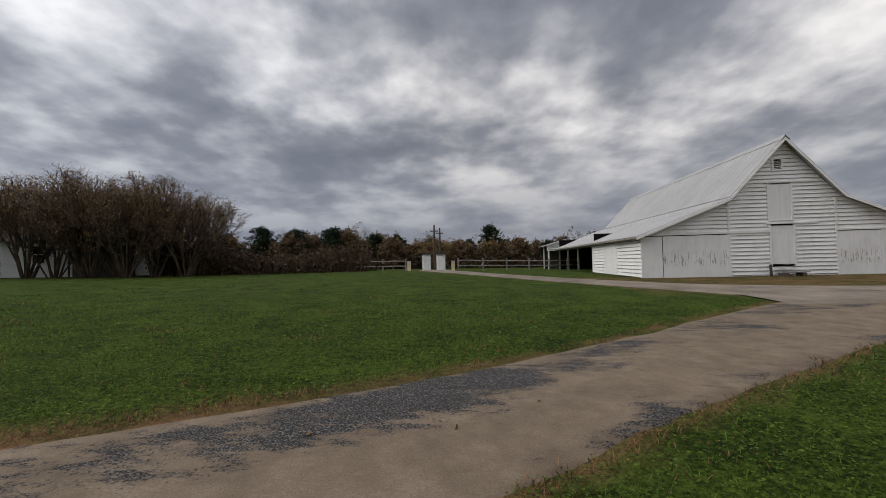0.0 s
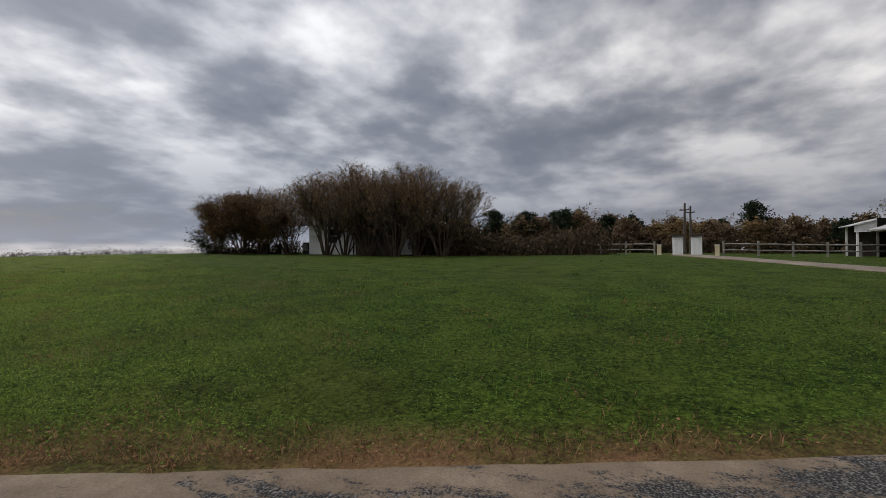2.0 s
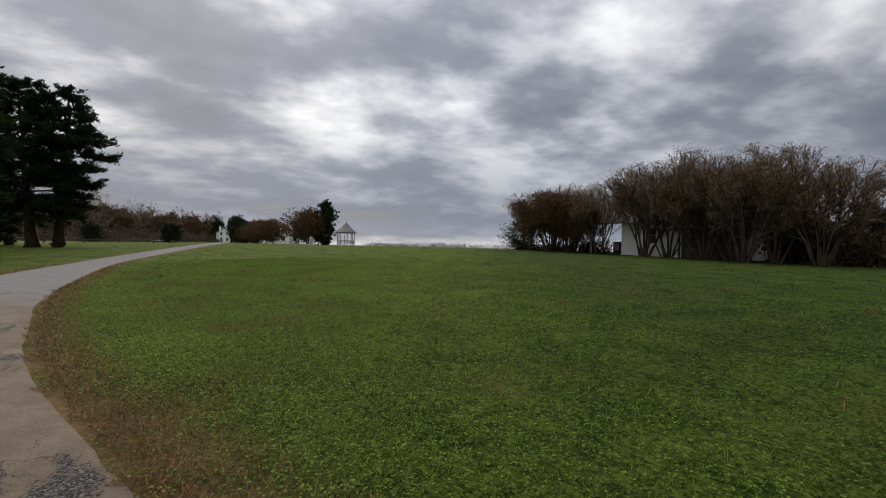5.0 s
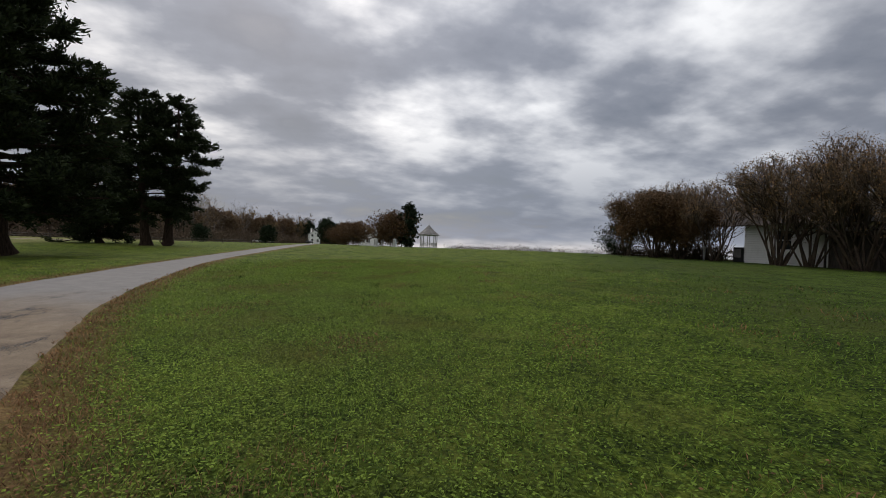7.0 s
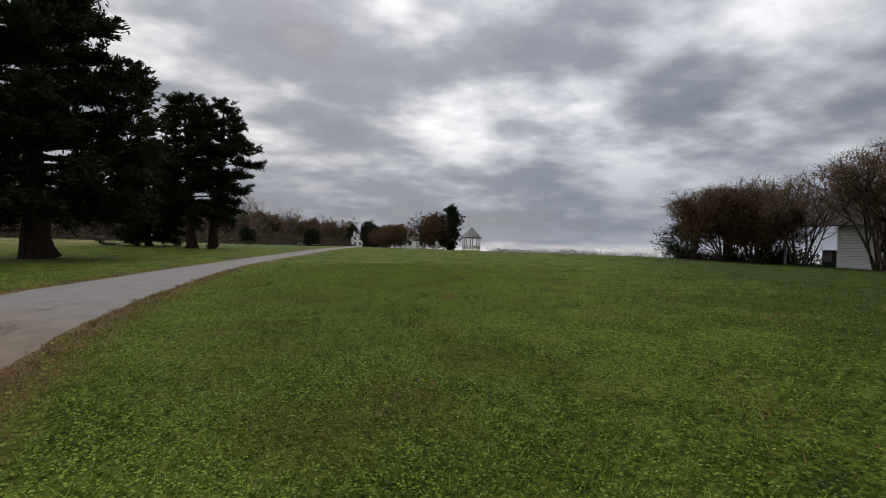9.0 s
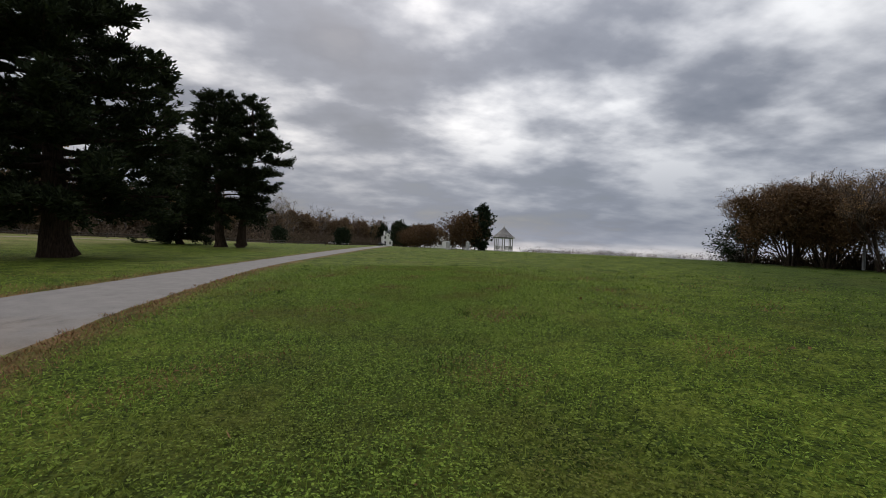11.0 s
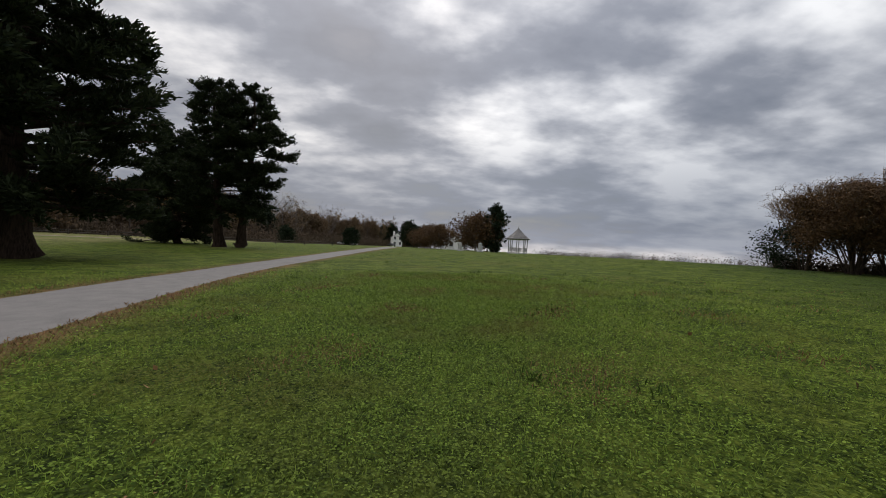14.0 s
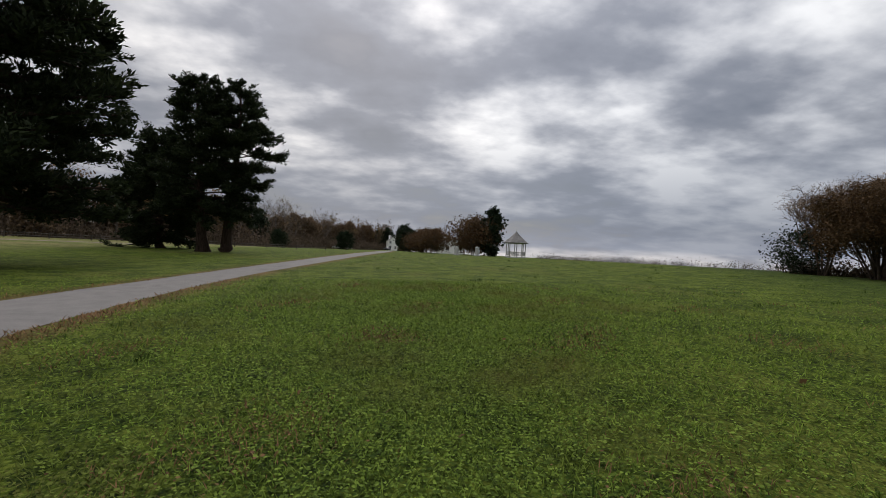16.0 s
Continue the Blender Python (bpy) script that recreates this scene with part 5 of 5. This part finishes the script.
# ---- the white house among the myrtles ----
def build_house():
    house = thing("white_house", pose(-35.4, 33.6, height(-35, 34) - 0.1, 0, 0, 0), "low white clapboard house behind the crape myrtles", "house")
    holes = [(2.5, 3.6, 1.1, 2.5), (8.2, 9.2, 1.1, 2.5)]
    part("wall", siding(bmesh.new(), 0, 12, 0, 3.0, lambda x: 9.0, holes, 0.14, 0.17), M_WHITE, house, "white lapped boards")["kind"] = "stuff"
    side = part("end_wall", siding(bmesh.new(), 0, 6, 0, 5.0, lambda x: 3.0 + min(x, 6 - x) * 0.55, [], 0.14, 0.17), M_WHITE, house)
    side["kind"] = "stuff"
    side.matrix_local = pose(0.0, 6.0, 0, 0, 0, -90)
    side = part("end_wall", siding(bmesh.new(), 0, 6, 0, 5.0, lambda x: 3.0 + min(x, 6 - x) * 0.55, [], 0.14, 0.17), M_WHITE, house)
    side["kind"] = "stuff"
    side.matrix_local = pose(12.0, 0.0, 0, 0, 0, 90)
    box("rear_wall", 0, 12, 5.86, 6, 0, 3.0, M_WHITE, house)
    for a, b in (((-0.5, 2.85), (3.0, 4.75)), ((3.0, 4.75), (6.5, 2.85))):
        ob = roof_slope("roof", a, b, -4.0, 12.4, house, "dull brown metal roof", 0.6, M_BROWNROOF)
        ob.matrix_local = Matrix(((0, 1, 0, 0), (1, 0, 0, 0), (0, 0, 1, 0), (0, 0, 0, 1)))
    for x0, x1, z0, z1 in ((2.52, 3.58, 1.12, 2.48), (8.22, 9.18, 1.12, 2.48)):
        window = box("window", x0, x1, 0.03, 0.06, z0, z1, M_GLASS, house, "dark sash window in a white frame", bevel=0)
        for a, b, c, d in ((x0 - 0.09, x0 + 0.03, z0 - 0.09, z1 + 0.09), (x1 - 0.03, x1 + 0.09, z0 - 0.09, z1 + 0.09), (x0 + 0.03, x1 - 0.03, z1 - 0.03, z1 + 0.09),
                           (x0 + 0.03, x1 - 0.03, z0 - 0.09, z0 + 0.03), (x0 + 0.03, x1 - 0.03, (z0 + z1) / 2 - 0.03, (z0 + z1) / 2 + 0.03)):
            box("frame", a, b, -0.05, 0.03, c, d, M_WHITE, window, bevel=0)
    for px, py in ((-3.8, 0.1), (-3.8, 5.9)):
        box("porch_post", px - 0.07, px + 0.07, py - 0.07, py + 0.07, 0, 2.9, M_WHITE, house)
    porch = thing("dark_shed", pose(-28.9, 32.3, height(-27, 33) - 0.05, 0, 0, 0), "low dark timber shed standing behind the myrtle stems", "shed")
    box("wall", 0, 4.4, 0.4, 1.0, 0, 2.2, M_DARKWOOD, porch)
    box("roof", -0.2, 4.6, -0.1, 1.12, 2.2, 2.36, M_DARKWOOD, porch)
    for x in (0.05, 1.5, 2.9, 4.35):
        box("post", x - 0.05, x + 0.05, 0.0, 0.1, 0, 2.2, M_DARKWOOD, porch)
    unit = thing("utility_box", pose(-36.2, 34.2, height(-36.2, 34.2)), "grey metal utility box beside the house wall", "box")
    box("case", -0.4, 0.4, -0.35, 0.35, 0, 1.15, M_BLACK, unit, bevel=0.03)
    box("grille", -0.3, 0.3, -0.37, -0.34, 0.35, 1.0, M_SHINGLE, unit)


build_house()


def bench(x, y, turn):
    ob = thing("picnic_table", pose(x, y, height(x, y), 0, 0, turn), "weathered grey picnic table under the myrtles", "table", "picnic tables by the house")
    for k in range(5):
        box("top_board", -0.9, 0.9, -0.36 + 0.145 * k, -0.23 + 0.145 * k, 0.71, 0.75, M_GREYWOOD, ob, bevel=0.005)
    for y0 in (-0.78, 0.52):
        box("seat", -0.9, 0.9, y0, y0 + 0.26, 0.41, 0.45, M_GREYWOOD, ob, bevel=0.005)
    for dx in (-0.65, 0.65):
        box("leg_beam", dx - 0.03, dx + 0.03, -0.75, 0.75, 0.34, 0.41, M_GREYWOOD, ob, bevel=0.004)
        for sy in (-1, 1):
            sheet("leg", *tubes([[(dx, sy * 0.62, 0, 0.045), (dx, sy * 0.42, 0.37, 0.045), (dx, sy * 0.2, 0.71, 0.045)]], 4), M_GREYWOOD, ob)


bench(-46.5, 37.5, 10)
bench(-41.5, 38.5, -5)
stand(evergreen(41, 3.4, 2.8, "low spreading dark juniper under the myrtles", 0.12, 26, M_HOLLY, "juniper", 1.4, 0.075, 0.5), -48.4, 32.2, 0)

# ---- the gazebo and the far end of the lawn ----
def build_gazebo(x, y):
    ob = thing("gazebo", pose(x, y, height(x, y)), "white gazebo with a grey shingled pyramid roof", "gazebo")
    n = 8
    r = 1.75
    corners = [(r * math.cos((k + 0.5) * math.tau / n), r * math.sin((k + 0.5) * math.tau / n)) for k in range(n)]
    part("floor", lathe(bmesh.new(), [(1.95, -0.3), (1.95, 0.25)], n), M_OLDWHITE, ob)
    for k, (px, py) in enumerate(corners):
        box("post", px - 0.07, px + 0.07, py - 0.07, py + 0.07, 0.25, 2.7, M_OLDWHITE, ob, bevel=0.01)
        qx, qy = corners[(k + 1) % n]
        if k == 5:
            continue
        for h in (0.45, 1.12):
            sheet("rail", *tubes([[(px, py, h, 0.05), ((px + qx) / 2, (py + qy) / 2, h, 0.05), (qx, qy, h, 0.05)]], 4), M_OLDWHITE, ob)
        for j in range(1, 9):
            bx, by = px + (qx - px) * j / 9, py + (qy - py) * j / 9
            box("baluster", bx - 0.025, bx + 0.025, by - 0.025, by + 0.025, 0.45, 1.12, M_OLDWHITE, ob, bevel=0)
    part("beam", lathe(bmesh.new(), [(1.92, 2.62), (1.92, 2.86)], n), M_OLDWHITE, ob)
    part("roof", lathe(bmesh.new(), [(2.35, 2.72), (2.38, 2.8), (1.2, 3.7), (0.35, 4.55), (0.05, 4.85)], n), M_SHINGLE, ob, "grey shingled roof")
    part("finial", lathe(bmesh.new(), [(0.04, 4.8), (0.09, 4.95), (0.02, 5.2)], 8), M_OLDWHITE, ob)


build_gazebo(-101.5, 26.5)
stand(evergreen(42, 11.0, 3.6, "tall dark fir standing above the gazebo", 0.06, 34, M_HOLLY, "fir_tree", 1.5, 0.26, 0.5), -112, 24.4, 0, 0.92)
holly = stand(evergreen(43, 7.6, 4.2, "rounded dark holly at the far end of the lawn", 0.05, 26, M_HOLLY, "holly_tree", 0.8, 0.24, 0.5), -158, 9.2, 0)
again(holly, -136, -23, 40, 0.6, 0.95)
again(holly, -148, -8, 120, 0.72, 0.9)
far_myrtle = stand(evergreen(28, 7.3, 6.2, "broad russet crape myrtle near the gazebo", 0.16, 30, M_RUST, "crape_myrtle", 0.6, 0.20, 0.5), -113, 20.6, 0)
for x, y, turn, size in ((-119, 13.4, 130, 0.66), (-118, 22.0, 200, 0.75), (-126, 12.4, 250, 0.70), (-132, 10.2, 20, 0.6)):
    again(far_myrtle, x, y, turn, size)


def far_house(x, y, turn, wide, deep, tall, rise, label, storeys=2):
    ob = thing("far_house", pose(x, y, height(x, y), 0, 0, turn), label, "house", "white houses beyond the lawn")
    bm = prism(bmesh.new(), [(-wide / 2, -0.3), (wide / 2, -0.3), (wide / 2, tall), (0, tall + rise), (-wide / 2, tall)], -deep / 2, deep / 2)
    bmesh.ops.recalc_face_normals(bm, faces=bm.faces)
    part("wall", bm, M_WHITE, ob)
    for s in (-1, 1):
        roof_slope("roof", (s * (wide / 2 + 0.3), tall - 0.1), (0, tall + rise + 0.08), -deep / 2 - 0.3, deep / 2 + 0.3, ob, "grey shingled slope", 2.0, M_SHINGLE)
    for z in np.arange(0.9, storeys * 2.6, 2.6):
        for wx in (-wide / 4, wide / 4):
            window = box("window", wx - 0.45, wx + 0.45, -deep / 2 - 0.05, -deep / 2 - 0.01, z, z + 1.4, M_GLASS, ob, bevel=0)
            box("frame", wx - 0.03, wx + 0.03, -deep / 2 - 0.07, -deep / 2 - 0.05, z, z + 1.4, M_WHITE, window, bevel=0)
    for s in (-1, 1):
        box("chimney", s * wide * 0.28 - 0.35, s * wide * 0.28 + 0.35, -0.4, 0.4, tall, tall + rise + 1.2, M_WHITE, ob)


far_house(-250, 7.2, 98, 5.2, 5.2, 4.6, 1.9, "tall narrow white house with chimneys far off")
far_house(-150, 21.5, 95, 6, 6, 2.3, 1.6, "low white house half hidden by myrtles", 1)


def stone_marker(x, y, tall):
    ob = thing("stone_pillar", pose(x, y, height(x, y)), "pale square pillar below the myrtles", "pillar", "pillars near the gazebo")
    part("shaft", lathe(bmesh.new(), [(0.62, -0.2), (0.62, 0.2), (0.45, 0.3), (0.36, tall)], 4), M_STONE, ob)
    part("cap", lathe(bmesh.new(), [(0.42, tall), (0.42, tall + 0.1), (0.06, tall + 0.35)], 4), M_STONE, ob)


stone_marker(-106, 20.2, 1.5)
stone_marker(-106, 16.2, 1.4)


def car(x, y, turn, material, label):
    ob = thing("parked_car", pose(x, y, height(x, y), 0, 0, turn), label, "car", "cars parked far off")
    bm = prism(bmesh.new(), [(-2.2, 0.35), (2.2, 0.35), (2.25, 0.75), (1.3, 0.95), (0.75, 1.42), (-1.2, 1.45), (-2.0, 0.98), (-2.25, 0.85)], -0.85, 0.85)
    bmesh.ops.recalc_face_normals(bm, faces=bm.faces)
    bmesh.ops.bevel(bm, geom=list(bm.edges), offset=0.06, segments=2, affect="EDGES")
    part("body", bm, material, ob, smooth=True)
    bm = prism(bmesh.new(), [(-1.75, 0.98), (1.12, 0.97), (0.68, 1.36), (-1.1, 1.38)], -0.862, 0.862)
    bmesh.ops.recalc_face_normals(bm, faces=bm.faces)
    part("window", bm, M_GLASS, ob)
    for wx in (-1.4, 1.4):
        for wy in (-0.86, 0.70):
            bm = lathe(bmesh.new(), [(0.2, 0.0), (0.33, 0.02), (0.33, 0.14), (0.2, 0.16)], 14)
            wheel = part("wheel", bm, M_BLACK, ob)
            wheel.matrix_local = pose(wx, wy + 0.16, 0.33, 90)


car(-205, 4.2, 20, M_BLACK, "dark car parked far off by the white house")
car(-121, -40, 75, M_CARWHITE, "white car parked beyond the far lawn")
car(-212, -12, 95, M_CARWHITE, "white car parked below the woods")
car(-213, -16, 95, M_CARWHITE, "white car parked below the woods")
rail_fence("rail_fence", [(-104, -8), (-100, -28), (-94, -48), (-82, -70)], "low dark rail fence along the far lawn", 5.0, (0.35, 0.7), 0.85, M_DARKWOOD)
brush("far_hedge", [(-62, 62), (-76, 56), (-88, 48), (-100, 40), (-110, 34)], 1.0, 0.5, 420, 58, "low dead weeds along the crest of the lawn", M_BRUSH, 0.10)
brush("far_hedge", [(-112, 36), (-122, 52), (-128, 70)], 1.2, 0.9, 160, 55, "low bare hedge on the crest of the lawn", M_BRUSH, 0.12)

# ---- grass and clover ----
def lawn_cover():
    rng = np.random.default_rng(9)
    n = 1270000
    s1 = rng.uniform(-9, 35, n)
    off = 2.1 * np.tan(rng.uniform(-1.42, 1.42, n))
    far_end = np.clip(s1 - 20, 0, 15) / 15
    keep = (np.abs(off) < 15) & (rng.random(n) < (1 - 0.85 * far_end))
    s1, off = s1[keep], off[keep]
    flat = np.stack((-0.993 * s1 + 0.119 * off, -0.4 + 0.119 * s1 + 0.993 * off), 1)
    clump = np.sin(flat[:, 0] * 5.3 + 2 * np.sin(flat[:, 1] * 3.1)) * np.sin(flat[:, 1] * 6.1 + 2 * np.sin(flat[:, 0] * 2.7))
    flat = flat[rng.random(len(flat)) < 0.76 + 0.24 * clump]
    ring = np.concatenate((INNER[:150][::2], OUTER[:150][::-2]))
    edge = np.minimum(near_line(flat, INNER[:150]), near_line(flat, OUTER[:150]))
    creep = 0.05 + 0.07 * np.sin(flat[:, 0] * 4.1 + flat[:, 1] * 2.3) + 0.06 * np.sin(flat[:, 0] * 11.3 - flat[:, 1] * 8.7)
    held = ~inside(flat, ring) | (edge < creep)
    flat, edge = flat[held], edge[held]
    patch = np.sin(flat[:, 0] * 1.7 + np.sin(flat[:, 1] * 1.3)) + np.sin(flat[:, 1] * 2.1 + flat[:, 0] * 0.6) + rng.normal(size=len(flat)) * 0.7
    dead = (rng.random(len(flat)) < np.clip(1.05 - edge / np.interp(flat[:, 0], (-16, -10, -4, -1), (0.7, 0.9, 0.6, 0.2)), 0, 0.9)) | (patch > 2.25)
    for name, chosen, material, label in (("grass", ~dead, M_BLADE, "short green grass and clover leaves on the lawn"), ("dead_grass", dead, M_STRAW, "short brown dead grass along the verge")):
        p = flat[chosen]
        n = len(p)
        z = land(p[:, 0], p[:, 1])
        s1 = np.clip((p[:, 0] * -19 + (p[:, 1] + 0.4) * 2.3) / (19 ** 2 + 2.3 ** 2), 0, 1)
        far = np.clip(np.hypot(p[:, 0] + 19 * s1, p[:, 1] + 0.4 - 2.3 * s1) / 9 - 0.1, 0, 1)
        blade = rng.random(n) < (0.35 if name == "grass" else 0.85)
        base = np.column_stack((p, z))
        a = rng.uniform(0, math.tau, n)
        out = np.column_stack((np.cos(a), np.sin(a), np.zeros(n)))
        side = np.column_stack((-np.sin(a), np.cos(a), np.zeros(n)))
        tall = rng.uniform(0.012, 0.068, n) * (1 + 0.5 * far)
        size = rng.uniform(0.0075, 0.0165, n) * (1 + 0.8 * far)
        wide = np.where(blade, 0.0028 * (1 + 2 * far), size)[:, None]
        long = np.where(blade, tall * 0.9, size * 1.2)[:, None]
        low = np.where(blade, 0.0, tall * 0.75)[:, None] * (0, 0, 1)
        high = np.where(blade, tall, tall * 0.75 + rng.uniform(-0.75, 0.75, n) * size)[:, None] * (0, 0, 1)
        points = np.stack((base + low, base + (low + high) / 2 + out * long * 0.4 + side * wide, base + high + out * long, base + (low + high) / 2 + out * long * 0.4 - side * wide), 1).reshape(-1, 3)
        tagged(sheet(name, points, np.arange(4 * n).reshape(-1, 4), material), label, "grass", kind="stuff")


lawn_cover()


def weeds():
    """Taller dark tufts and a few dry leaves scattered over the lawn."""
    rng = np.random.default_rng(14)
    n, each = 170, 26
    x, y = rng.uniform(-60, 2, n), rng.uniform(-2, 26, n)
    spot = np.stack((x, y), 1)
    spot = spot[(near_line(spot, INNER) > 0.8) & ~inside(spot, DRIVE_RING)]
    base = np.repeat(spot, each, axis=0) + rng.normal(size=(len(spot) * each, 2)) * np.repeat(rng.uniform(0.05, 0.22, len(spot)), each)[:, None] * (1.6, 0.8)
    k = len(base)
    a = rng.uniform(0, math.tau, k)
    out = np.column_stack((np.cos(a), np.sin(a), np.zeros(k)))
    side = np.column_stack((-np.sin(a), np.cos(a), np.zeros(k))) * rng.uniform(0.004, 0.011, k)[:, None]
    foot = np.column_stack((base, land(base[:, 0], base[:, 1])))
    tall = rng.uniform(0.05, 0.13, k)[:, None] * (0, 0, 1)
    points = np.stack((foot, foot + tall * 0.6 + out * 0.02 + side, foot + tall + out * 0.06, foot + tall * 0.6 + out * 0.02 - side), 1).reshape(-1, 3)
    tagged(sheet("weed_tuft_scatter", points, np.arange(4 * k).reshape(-1, 4), M_WEED), "darker tufts of weed standing in the lawn", "weeds", kind="stuff")
    spot = np.stack((rng.uniform(-32, 2, 60), rng.uniform(-1, 9, 60)), 1)
    spot = spot[near_line(spot, INNER) > 0.3]
    place = np.column_stack((spot, land(spot[:, 0], spot[:, 1]) + 0.045))
    tagged(sheet("fallen_leaf_scatter", *flakes(place, rng.uniform(0.02, 0.04, len(place)), rng, 1.2, 0.0), M_STRAW), "a few dry tan leaves lying on the lawn", "leaves", kind="stuff")


weeds()
